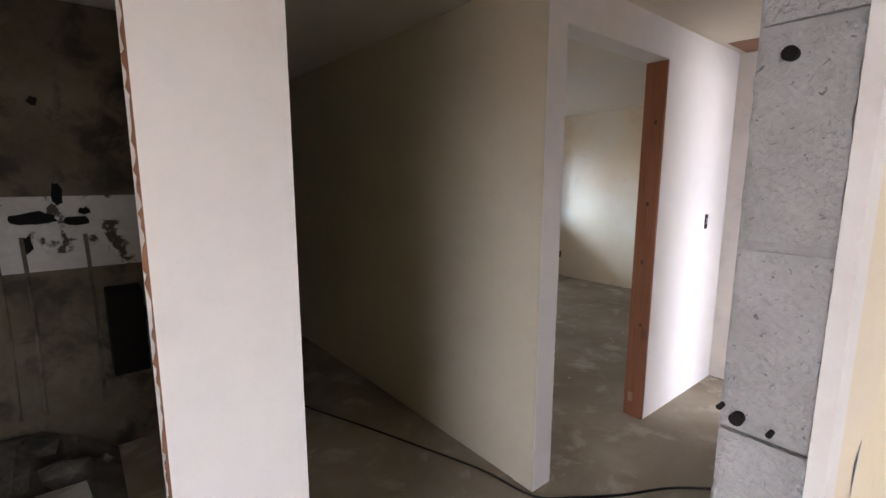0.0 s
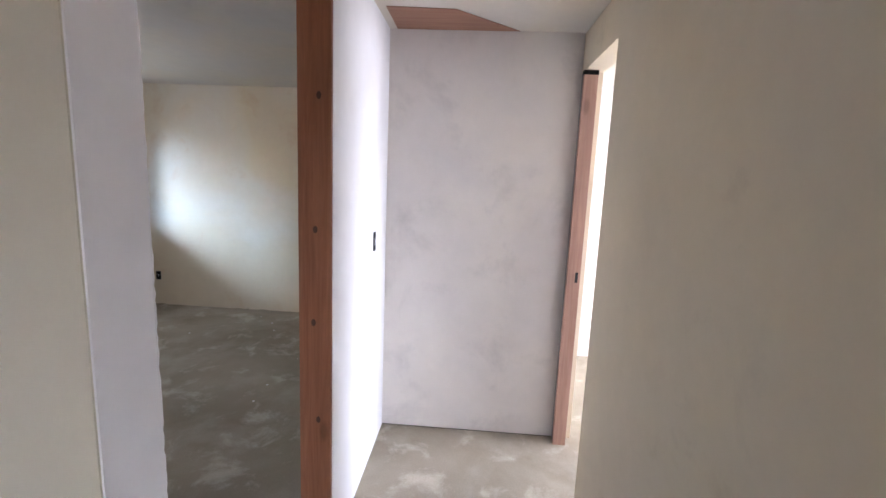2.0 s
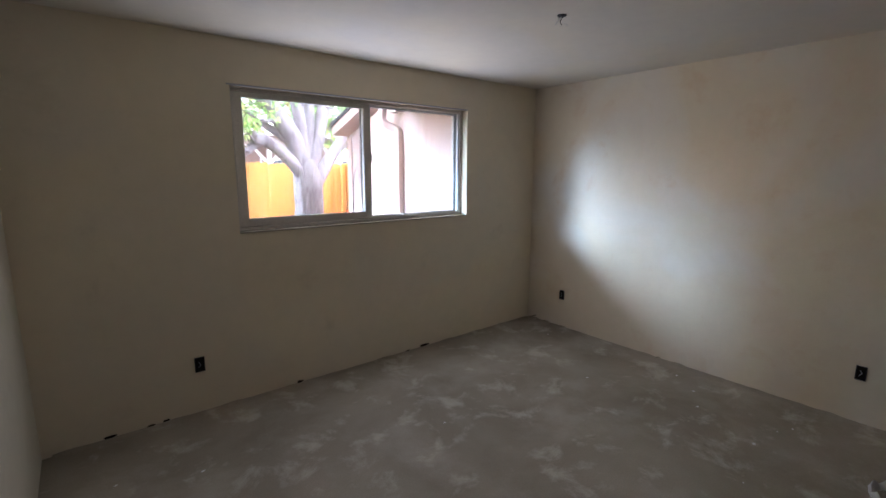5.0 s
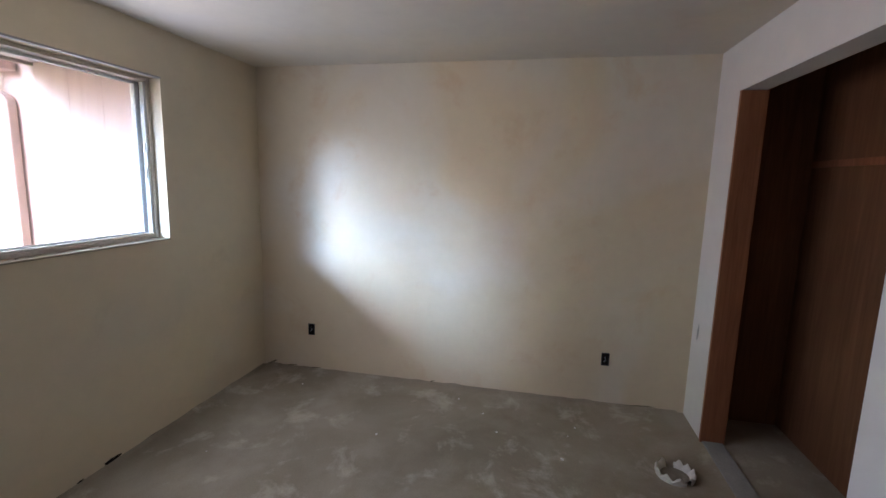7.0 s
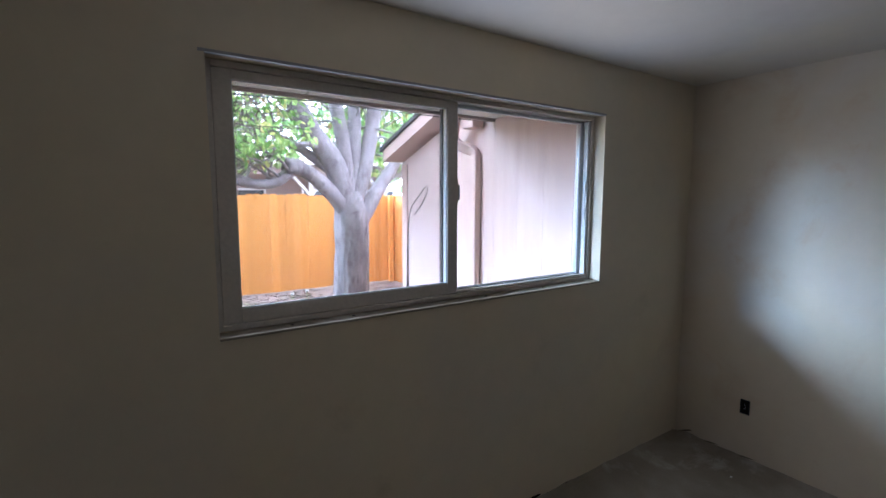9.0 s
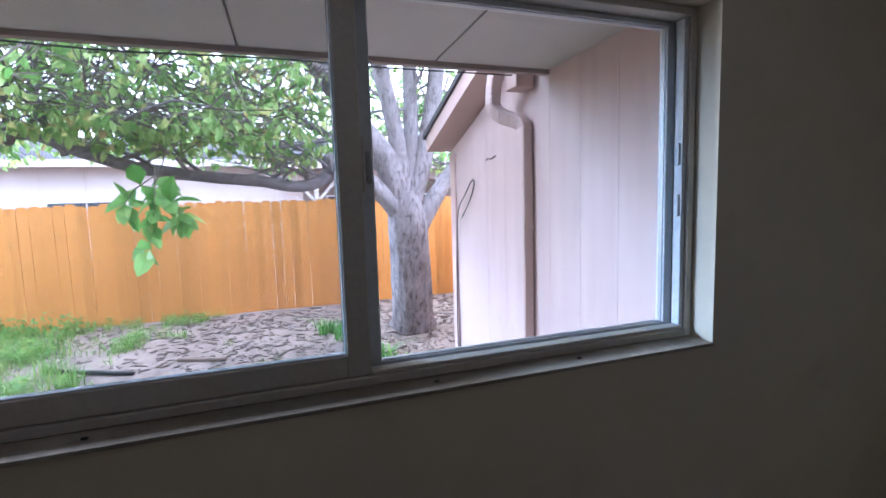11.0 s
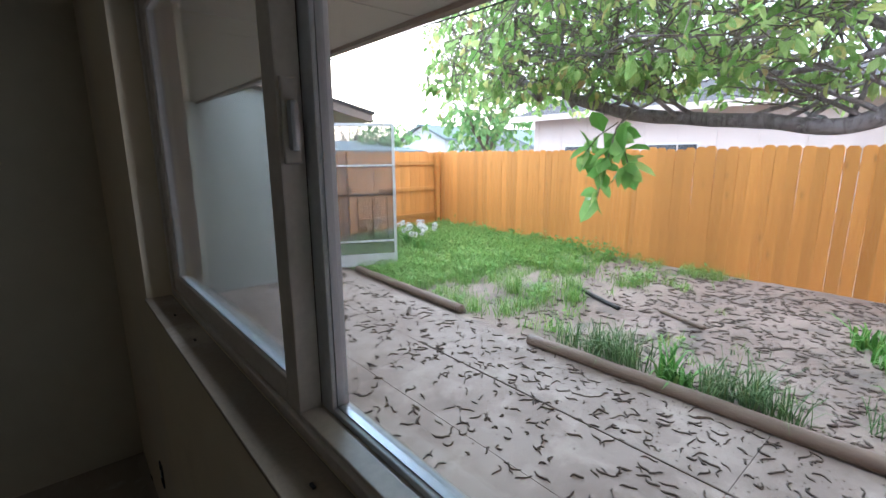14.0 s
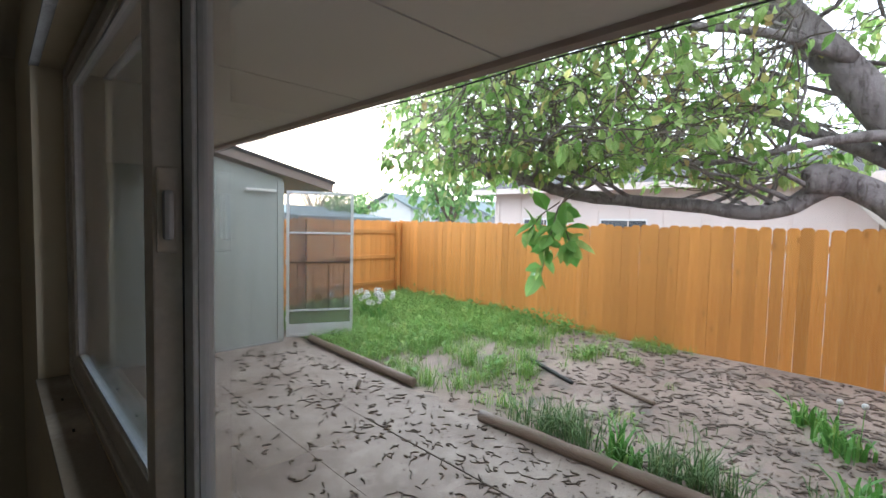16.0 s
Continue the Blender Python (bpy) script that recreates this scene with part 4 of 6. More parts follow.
def wing(name, x_wall, side, y0, y1, tip_y, tip_z, slope, mat, label, rake_out, panel):
    """A wing of the house with a shed-like rake: wall with panels, fascia board and roof that fall towards the yard. side: +1 if the wing lies to +x."""
    ob = empty(name, (0, 0, 0), label, "house wing", "", "structure")
    far = x_wall + side * 4.2

    def top(y):
        return tip_z - 0.03 + slope * (tip_y - y) - 0.05
    bm = bmesh.new()
    ring = [(y0, -0.35), (y1, -0.35), (y1, top(y1)), (y0, top(y0))]
    xa, xb = x_wall + side * 0.014, x_wall + side * 0.12
    va = [bm.verts.new((xa, y, z)) for y, z in ring]
    vb = [bm.verts.new((xb, y, z)) for y, z in ring]
    bm.faces.new(va)
    bm.faces.new(vb)
    for k in range(4):
        bm.faces.new((va[k], va[(k + 1) % 4], vb[(k + 1) % 4], vb[k]))
    part("wall_core", bm, mat, ob)
    k, y = 0, y0
    while y < y1 - 0.02:
        ye = min(y + panel, y1)
        bm = bmesh.new()
        va = [bm.verts.new((x_wall, yy, z)) for yy, z in ((y + 0.0008, -0.17), (ye - 0.0008, -0.17), (ye - 0.0008, top(ye)), (y + 0.0008, top(y)))]
        vb = [bm.verts.new((x_wall + side * 0.013, yy, z)) for yy, z in ((y + 0.001, -0.17), (ye - 0.001, -0.17), (ye - 0.001, top(ye)), (y + 0.001, top(y)))]
        bm.faces.new(va)
        for q in range(4):
            bm.faces.new((va[q], va[(q + 1) % 4], vb[(q + 1) % 4], vb[q]))
        part("siding_board", bm, mat, ob)
        y = ye
    lo, hi = min(xa, far), max(xa, far)
    part("end_wall", boxed(lo, hi, y1 - 0.12, y1 + 0.001, -0.35, top(y1) - 0.002), mat, ob)
    part("foundation", boxed(min(x_wall - side * 0.012, xb), max(x_wall - side * 0.012, xb), y0, y1 + 0.01, -0.3, -0.172, bevel=0.004), MORTAR, ob)
    xr0 = x_wall - side * rake_out
    bm = bmesh.new()
    yy0 = y0 - 0.8
    for dx in (0, side * 0.03):
        for y, dz in ((tip_y, 0.0), (tip_y, 0.13), (yy0, 0.13), (yy0, 0.0)):
            bm.verts.new((xr0 + dx, y, tip_z - 0.02 + slope * (tip_y - y) + dz - 0.02))
    bm.verts.ensure_lookup_table()
    V = bm.verts
    bm.faces.new([V[k] for k in range(4)])
    bm.faces.new([V[k] for k in range(4, 8)])
    for k in range(4):
        bm.faces.new((V[k], V[(k + 1) % 4], V[4 + (k + 1) % 4], V[4 + k]))
    part("rake_board", bm, TRIM_PINK if side > 0 else FASCIA, ob)
    bm = bmesh.new()
    for dz in (0.09, 0.135):
        for x, y in ((xr0 - side * 0.02, tip_y + 0.04), (far, tip_y + 0.04), (far, yy0), (xr0 - side * 0.02, yy0)):
            bm.verts.new((x, y, tip_z + slope * (tip_y - y) + dz))
    bm.verts.ensure_lookup_table()
    V = bm.verts
    bm.faces.new([V[k] for k in range(4)])
    bm.faces.new([V[k] for k in range(4, 8)])
    for k in range(4):
        bm.faces.new((V[k], V[(k + 1) % 4], V[4 + (k + 1) % 4], V[4 + k]))
    part("roof_edge", bm, SHINGLE, ob)
    bm = bmesh.new()
    for dz in (-0.035, -0.02):
        for x, y in ((xr0 + side * 0.03, tip_y), (far, tip_y), (far, y0), (xr0 + side * 0.03, y0)):
            bm.verts.new((x, y, tip_z + slope * (tip_y - y) + dz))
    bm.verts.ensure_lookup_table()
    V = bm.verts
    bm.faces.new([V[k] for k in range(4)])
    bm.faces.new([V[k] for k in range(4, 8)])
    for k in range(4):
        bm.faces.new((V[k], V[(k + 1) % 4], V[4 + (k + 1) % 4], V[4 + k]))
    part("rake_soffit", bm, TRIM_PINK if side > 0 else SOFFIT, ob)
    return ob


w_r = wing("house_wing_garage", 5.28, 1, 5.76, 8.5, 8.62, 2.13, 0.33, SIDING, "pink-beige sided wing with a pink rake board", 0.20, 0.285)
w_l = wing("house_wing_west", -1.99, -1, 5.76, 8.69, 9.5, 2.24, 0.23, SIDING_GREEN, "sided wing with the window glass's green tint in its colour and a low brown eave", 0.12, 1.22)
part("corner_board", boxed(5.262, 5.279, 8.40, 8.515, -0.16, 2.06, bevel=0.003), TRIM_PINK, w_r)
part("corner_board", boxed(-1.989, -1.97, 8.60, 8.70, -0.16, 2.3, bevel=0.003), SIDING_GREEN, w_l)
tagged(part("porch_tube", boxed(-1.955, -1.92, 8.1, 8.55, 2.13, 2.17, bevel=0.01), CERAMIC), "white tube lamp under the eave", "porch lamp")

# downspout with its double elbow
dsp = empty("downspout", (5.24, 7.12, -0.15), "pink-beige painted downspout with a double elbow", "downspout")


def rect_pipe(pts, w, d):
    verts, faces = [], []
    P = [Vector(p) for p in pts]
    for k, p in enumerate(P):
        t2 = (P[min(k + 1, len(P) - 1)] - P[max(k - 1, 0)]).normalized()
        s = Vector((1, 0, 0))
        q = t2.cross(s).normalized()
        rib = 1.0 + (0.06 if k % 2 else 0.0)
        for a1, b1 in ((-1, -0.8), (-0.8, -1), (0.8, -1), (1, -0.8), (1, 0.8), (0.8, 1), (-0.8, 1), (-1, 0.8)):
            verts.append(p + s * a1 * d / 2 * rib + q * b1 * w / 2 * rib)
    for k in range(len(P) - 1):
        for q in range(8):
            faces.append((k * 8 + q, k * 8 + (q + 1) % 8, (k + 1) * 8 + (q + 1) % 8, (k + 1) * 8 + q))
    faces.append(tuple(range(8)))
    faces.append(tuple(range(8 * (len(P) - 1), 8 * len(P))))
    return verts, faces


v, f = rect_pipe([(0, 0, 0.02), (0, 0, 2.19)], 0.085, 0.065)
mesh_ob("pipe", v, f, SIDING, dsp)
el = smooth_path([(0, 0, 2.17), (0, 0.005, 2.225), (-0.035, 0.04, 2.265), (-0.095, 0.10, 2.30), (-0.135, 0.135, 2.36), (-0.14, 0.13, 2.45), (-0.14, 0.10, 2.55)], 5)
v, f = rect_pipe([tuple(p) for p in el], 0.085, 0.07)
mesh_ob("elbow", v, f, SIDING, dsp, "ribbed double elbow")
v, f = rect_pipe(smooth_path([(0, 0, 0.06), (-0.01, 0.05, 0.02), (-0.02, 0.16, 0.0)], 4), 0.085, 0.068)
mesh_ob("shoe", v, f, SIDING, dsp)
for z in (0.5, 1.6):
    part("strap", boxed(-0.037, 0.038, -0.047, 0.047, z, z + 0.025), SIDING, dsp)
tagged(part("gutter_box", boxed(5.15, 5.275, 7.045, 7.20, 2.29, 2.42, bevel=0.012), TRIM_PINK), "painted gutter end box", "gutter box")

cable("wall_cable", [(5.25, 8.38, -0.12), (5.25, 8.39, 0.5), (5.25, 8.36, 1.2), (5.25, 8.30, 1.55), (5.25, 8.12, 1.70), (5.25, 7.98, 1.80), (5.25, 7.94, 1.76), (5.25, 8.06, 1.62), (5.25, 8.22, 1.5)],
      0.005, IRON, "black cable looped on the siding", "cable")
cable("wall_cable", [(5.27, 7.75, 1.93), (5.25, 7.68, 1.94), (5.25, 7.62, 1.93), (5.268, 7.58, 1.95)], 0.005, IRON, "short black wire end", "cable")


cable("gutter_cable", [(5.1, 7.0, 2.335), (4.4, 6.985, 2.325), (3.8, 6.99, 2.333), (3.2, 6.985, 2.318), (2.6, 6.99, 2.334), (2.0, 6.985, 2.322), (1.2, 6.99, 2.335), (0.2, 6.985, 2.326), (-1.0, 6.99, 2.335)],
      0.004, IRON, "black cable strung under the gutter", "cable")


def board(name, p0, p1, w, t2, mat, label, category):
    """A straight board from p0 to p1."""
    P0, P1 = Vector(p0), Vector(p1)
    L = (P1 - P0).length
    ob = part(name, boxed(-w / 2, w / 2, -t2 / 2, t2 / 2, 0, L, bevel=0.004), mat)
    ob.matrix_world = Matrix.Translation(P0) @ (P1 - P0).to_track_quat("Z", "X").to_matrix().to_4x4()
    return tagged(ob, label, category)


board("loose_board", (5.22, 7.35, -0.19), (5.21, 8.55, 0.10), 0.03, 0.10, SIDING, "pale board leaning along the wing", "board")
board("loose_board", (5.16, 7.0, -0.17), (5.18, 8.7, -0.165), 0.05, 0.09, SIDING, "pale board lying by the wing", "board")


# ---- screen door standing open ----
def screen_door(hx, hy, ex, ey, z0, z1):
    d = math.hypot(ex - hx, ey - hy)
    ob = empty("screen_door", (hx, hy, z0), "open aluminium screen door with iron scrollwork", "screen door")
    ob.rotation_euler = (0, 0, math.atan2(ey - hy, ex - hx))
    h = z1 - z0
    bm = bmesh.new()
    frame_ring(bm, 0, d, 0, h, -0.015, 0.015, 0.045, 0.004)
    part("door_frame", bm, METAL, ob)
    part("kick_panel", boxed(0.045, d - 0.045, -0.008, 0.008, 0.045, 0.20, bevel=0.002), METAL, ob)
    for z in (0.40, 1.63):
        part("cross_rail", boxed(0.045, d - 0.045, -0.012, 0.012, z, z + 0.03, bevel=0.003), METAL, ob)
    part("mesh_screen", boxed(0.045, d - 0.045, -0.001, 0.001, 0.20, h - 0.045), SCREEN, ob, "grey insect screen")
    sc = part("scroll_rail", boxed(0.05, d - 0.05, -0.027, -0.0155, 1.17, 1.19), IRON, ob, "black iron scrollwork")
    for x in (0.16, 0.40, 0.64, 0.88):
        part("iron_bar", boxed(x, x + 0.008, -0.025, -0.0155, 0.41, 1.17), IRON, sc)
    for cx, cz in ((0.28, 1.25), (0.82, 1.22), (0.95, 1.21), (0.5, 0.62), (0.62, 0.55)):
        pts = [((cx + 0.012 * k / 3 * math.cos(k * 0.7), -0.021, cz + 0.012 * k / 3 * math.sin(k * 0.7)), 0.008) for k in range(16)]
        v, f = tube_data([pts], 5)
        mesh_ob("scroll", v, f, IRON, sc)
    for z in (0.25, h / 2, h - 0.25):
        part("hinge", boxed(-0.012, 0.004, -0.02, 0.02, z, z + 0.08, bevel=0.003), METAL, ob)
    part("handle", boxed(d - 0.035, d - 0.015, 0.016, 0.05, 1.0, 1.12, bevel=0.005), IRON, ob)
    return ob


screen_door(-1.95, 8.73, -1.50, 9.66, -0.13, 2.17)


# ---- cedar fence ----
def picket_mesh(w, h, t2):
    bm = bmesh.new()
    pts = [(-w / 2, -0.09), (w / 2, -0.09), (w / 2, h - 0.035), (w / 2 - 0.03, h), (-w / 2 + 0.03, h), (-w / 2, h - 0.035)]
    a1 = [bm.verts.new((x, -t2 / 2, z)) for x, z in pts]
    b1 = [bm.verts.new((x, t2 / 2, z)) for x, z in pts]
    bm.faces.new(a1)
    bm.faces.new(b1[::-1])
    for k in range(6):
        bm.faces.new((a1[k], b1[k], b1[(k + 1) % 6], a1[(k + 1) % 6]))
    bmesh.ops.recalc_face_normals(bm, faces=bm.faces)
    me = bpy.data.meshes.new("picket")
    bm.to_mesh(me)
    bm.free()
    me.materials.append(CEDAR)
    return me


PICKETS = [picket_mesh(w, h, 0.018) for w, h in ((0.138, 1.80), (0.139, 1.815), (0.137, 1.79), (0.1385, 1.805))]


def fence(name, x0, y0, x1, y1, label, rails_front, seed):
    L = math.hypot(x1 - x0, y1 - y0)
    ob = empty(name, (x0, y0, 0), label, "fence")
    ob.rotation_euler = (0, 0, math.atan2(y1 - y0, x1 - x0))
    g = random.Random(seed)
    ca, sa = (x1 - x0) / L, (y1 - y0) / L
    s = 0.07
    while s < L - 0.05:
        p = new("picket", g.choice(PICKETS))
        p.parent = ob
        gx, gy = x0 + ca * s, y0 + sa * s
        p.location = (s, g.uniform(-0.002, 0.002), -0.05 + g.uniform(-0.012, 0.012))
        p.rotation_euler = (g.uniform(-0.003, 0.003), g.uniform(-0.004, 0.004), g.uniform(-0.01, 0.01))
        s += 0.139 + (g.uniform(0.003, 0.007) if g.random() < 0.28 else g.uniform(0, 0.002))
    side = -1 if rails_front else 1
    ya, yb = sorted((side * 0.0105, side * 0.049))
    for z in (0.22, 0.85, 1.45):
        part("rail", boxed(0, L, ya, yb, z, z + 0.09, bevel=0.003), CEDAR_X, ob)
    ya, yb = sorted((side * 0.05, side * 0.14))
    s = 0.05
    while s < L:
        part("post", boxed(s, s + 0.09, ya, yb, -0.3, 1.74, bevel=0.004), CEDAR, ob)
        s += 2.4
    return ob


fence("fence", -4.0, 12.65, 7.3, 12.65, "tall orange-stained cedar picket fence", False, 1)
fence("fence", -4.0, 12.638, -4.0, 6.0, "orange-stained cedar fence with its rails showing", False, 2)
fence("fence", 7.25, 12.6, 7.25, 8.6, "orange-stained cedar fence with its rails showing", True, 3)


# ---- the walnut tree ----
def leaf_fan(P, D, N, L, W, fold):
    """Verts and faces of many pointed leaves: base points, directions, normals, lengths and widths as arrays."""
    D = D / np.linalg.norm(D, axis=1, keepdims=True)
    S = np.cross(D, N)
    S /= np.linalg.norm(S, axis=1, keepdims=True) + 1e-9
    U = np.cross(S, D)
    L, W = L[:, None], W[:, None]
    rows = [P, P + D * L * 0.35 + S * W * 0.5 + U * W * fold, P + D * L * 0.72 + S * W * 0.38 + U * W * fold * 0.6 - U * L * 0.05,
            P + D * L - U * L * 0.14, P + D * L * 0.72 - S * W * 0.38 + U * W * fold * 0.6 - U * L * 0.05, P + D * L * 0.35 - S * W * 0.5 + U * W * fold, P + D * L * 0.55 - U * L * 0.02]
    V = np.stack(rows, 1).reshape(-1, 3)
    F = []
    for k in range(len(P)):
        b = 7 * k
        F += [(b, b + 1, b + 6), (b + 1, b + 2, b + 6), (b + 2, b + 3, b + 6), (b + 3, b + 4, b + 6), (b + 4, b + 5, b + 6), (b + 5, b, b + 6)]
    return V, F


def grow(limbs, seed, leaf_len, per_twig, zmin, spread=1.0, second=11, third=7, sec_len=(0.7, 1.7), tw_len=(0.3, 0.65), keep=None):
    """Branches off the limbs, twigs off the branches, leaves on the twigs."""
    g = np.random.default_rng(seed)
    tubes, twigs, P, D, N = [], [], [], [], []
    for limb in limbs:
        pts = np.array([p for p, r in limb])
        rad = np.array([r for p, r in limb])
        n = len(pts)
        for s in range(second):
            k = int(n * (0.28 + 0.70 * s / second))
            base, r0 = pts[min(k, n - 1)], rad[min(k, n - 1)]
            main = pts[min(k + 1, n - 1)] - pts[max(k - 1, 0)]
            main /= np.linalg.norm(main) + 1e-9
            d = main * 0.5 + g.normal(0, 0.75, 3) * spread
            d[2] = d[2] * 0.55 + 0.22
            d /= np.linalg.norm(d)
            L = g.uniform(*sec_len)
            path, p, dd = [(base, min(r0 * 0.42, 0.02))], base.copy(), d.copy()
            m = 7
            for q in range(1, m + 1):
                dd = dd + g.normal(0, 0.22, 3) + np.array([0, 0, -0.05])
                dd /= np.linalg.norm(dd)
                p = p + dd * L / m
                low = min(zmin + 0.22 * noise.noise((p[0] * 1.3, p[1] * 1.3, 4)), base[2] + 0.05 * q)
                if p[2] < low:
                    dd[2] = abs(dd[2]) * 0.6
                    p[2] = low + g.uniform(0, 0.03)
                path.append((p.copy(), min(r0 * 0.42, 0.02) * (1 - 0.82 * q / m)))
            q = path[-1][0]
            if keep and not keep(q):
                continue
            tubes.append(path)
            for t3 in range(third):
                q = g.integers(2, m + 1)
                b3 = path[q][0]
                e = dd * 0.5 + g.normal(0, 0.8, 3)
                e[2] = e[2] * 0.6 - 0.1
                e /= np.linalg.norm(e)
                l3 = g.uniform(*tw_len)
                tp = [(b3, 0.0075)]
                pp = b3.copy()
                for w in range(1, 5):
                    e = e + g.normal(0, 0.15, 3) + np.array([0, 0, -0.12])
                    e /= np.linalg.norm(e)
                    pp = pp + e * l3 / 4
                    low = min(zmin - 0.12 + 0.25 * noise.noise((pp[0] * 1.6, pp[1] * 1.6, 8)), b3[2] + 0.02 * w)
                    if pp[2] < low:
                        pp[2] = low + g.uniform(0, 0.05)
                    tp.append((pp.copy(), 0.0075 * (1 - 0.17 * w)))
                if keep and not keep(pp):
                    continue
                twigs.append(tp)
                for w in range(per_twig):        # leaflets in drooping bunches at the nodes
                    f = 4 * (1.0 - 0.42 * (w // 4) - 0.05 * (w % 4))
                    i0 = min(max(int(f), 0), 3)
                    P.append(tp[i0][0] + (tp[i0 + 1][0] - tp[i0][0]) * (f - i0) + g.normal(0, 0.012, 3))
                    dv = e * 0.7 + g.normal(0, 0.6, 3) + np.array([0, 0, -0.75])
                    D.append(dv)
                    N.append(g.normal(0, 0.7, 3) + np.array([0, 0, 0.8]))
    P, D, N = np.array(P), np.array(D), np.array(N)
    L = g.uniform(0.6, 1.5, len(P)) * leaf_len
    V, F = leaf_fan(P, D, N, L, L * g.uniform(0.42, 0.6, len(P)), 0.16)
    return tubes, twigs, V, F


def limb(pts, per=6):
    """Smooth limb through (x, y, z, radius)."""
    return [(p[:3], max(0.008, p[3])) for p in smooth_path(pts, per)]


tree = empty("walnut_tree", (5.33, 10.33, 0.0), "old walnut tree with grey bark and fresh green leaves", "tree")


def local(path, o=(5.33, 10.33, 0.0)):
    return [(np.array(p) - np.array(o), r) for p, r in path]


trunk = limb([(5.36, 10.40, -0.35, 0.42), (5.35, 10.36, -0.05, 0.33), (5.33, 10.28, 0.12, 0.27), (5.29, 10.12, 0.55, 0.245), (5.25, 9.98, 1.0, 0.235), (5.22, 9.90, 1.35, 0.235), (5.19, 9.87, 1.58, 0.205), (5.18, 9.86, 1.78, 0.13)], 16)
sides = 72
v, f = tube_data([local(trunk)], sides)
v = [Vector(q) for q in v]
axis_pts = [Vector(p) for p, r in local(trunk)]
for k, q in enumerate(v):
    c = axis_pts[k // sides]
    an = math.atan2(q.y - c.y, q.x - c.x)
    h = q.z
    wv = 0.6 * noise.noise((math.cos(an) * 2, math.sin(an) * 2, h * 3))
    furrow = min(0.30, abs(noise.noise((math.cos(an + wv * 0.3) * 5.5, math.sin(an + wv * 0.3) * 5.5, h * 1.6))))
    ridge = 0.05 * noise.noise((math.cos(an) * 2, math.sin(an) * 2, h * 1.1)) + 0.22 * (furrow - 0.15) * min(1, max(0.15, (1.45 - h) * 1.5))
    root = 0.18 * max(0, 0.25 - h) * math.sin(an * 5 + 1)
    v[k] = c + (q - c) * (1 + ridge * 1.6 + root)
mesh_ob("trunk", v, f, BARK, tree, "furrowed grey trunk", True)

BOUGHS = [
    limb([(5.14, 9.86, 1.50, 0.14), (4.92, 9.83, 1.74, 0.108), (4.68, 9.80, 1.95, 0.098), (4.45, 9.78, 2.07, 0.088), (4.32, 9.75, 1.99, 0.074), (4.18, 9.72, 1.89, 0.064), (3.95, 9.66, 1.845, 0.060), (3.6, 9.55, 1.90, 0.058), (3.1, 9.40, 1.945, 0.055), (2.7, 9.25, 2.00, 0.054), (2.3, 9.12, 2.13, 0.05), (1.9, 9.05, 2.30, 0.04), (1.45, 9.15, 2.36, 0.03), (0.9, 9.35, 2.58, 0.022), (0.4, 9.6, 2.85, 0.012)]),
    limb([(5.14, 9.88, 1.60, 0.15), (4.96, 9.86, 2.14, 0.15), (4.67, 9.82, 2.53, 0.132), (4.36, 9.77, 2.97, 0.122), (3.99, 9.72, 3.46, 0.112), (3.6, 9.62, 3.95, 0.10), (3.1, 9.5, 4.5, 0.075), (2.6, 9.4, 5.1, 0.045), (2.1, 9.3, 5.6, 0.02)]),
    limb([(5.17, 9.90, 1.66, 0.12), (5.12, 9.88, 2.3, 0.098), (5.02, 9.84, 2.8, 0.095), (4.88, 9.78, 3.35, 0.088), (4.72, 9.62, 4.1, 0.085), (4.45, 9.4, 5.0, 0.05), (4.2, 9.1, 5.8, 0.02)]),
    limb([(5.22, 9.92, 1.66, 0.11), (5.31, 9.97, 2.5, 0.095), (5.34, 10.05, 3.2, 0.085), (5.4, 10.2, 4.2, 0.07), (5.5, 10.4, 5.5, 0.025)]),
    limb([(5.25, 9.90, 1.60, 0.12), (5.42, 9.9, 2.1, 0.11), (5.58, 9.93, 2.8, 0.10), (5.72, 10.0, 3.5, 0.09), (6.1, 10.2, 4.6, 0.05), (6.5, 10.3, 5.6, 0.02)]),
    limb([(5.30, 9.92, 1.28, 0.13), (5.55, 9.95, 1.66, 0.11), (6.0, 10.1, 2.2, 0.085), (6.7, 10.4, 3.0, 0.06), (7.6, 10.7, 3.9, 0.025)]),
    limb([(4.95, 9.90, 2.05, 0.08), (4.62, 9.95, 2.28, 0.06), (4.25, 10.02, 2.48, 0.045), (3.7, 10.1, 2.75, 0.034), (2.9, 10.3, 2.95, 0.026), (1.9, 10.5, 3.2, 0.02), (0.6, 10.5, 3.5, 0.016), (-0.6, 10.4, 3.4, 0.01)]),
    limb([(4.5, 9.7, 2.9, 0.05), (4.0, 9.3, 3.1, 0.032), (3.3, 8.7, 3.15, 0.024), (2.8, 8.3, 3.2, 0.018), (2.3, 8.1, 3.4, 0.01)]),
    limb([(1.9, 9.0, 2.2, 0.045), (1.4, 9.2, 2.5, 0.038), (0.8, 9.6, 2.9, 0.03), (0.0, 10.0, 3.3, 0.02), (-0.6, 10.3, 3.7, 0.012)]),
    limb([(4.75, 9.78, 2.38, 0.045), (4.3, 9.6, 2.33, 0.028), (3.8, 9.4, 2.22, 0.022), (3.3, 9.2, 2.24, 0.018), (2.7, 8.9, 2.4, 0.012), (2.1, 8.6, 2.6, 0.008)]),
    limb([(2.2, 9.1, 2.1, 0.03), (2.05, 9.1, 2.5, 0.026), (2.15, 9.0, 3.0, 0.02), (2.4, 8.8, 3.5, 0.012)]),
]
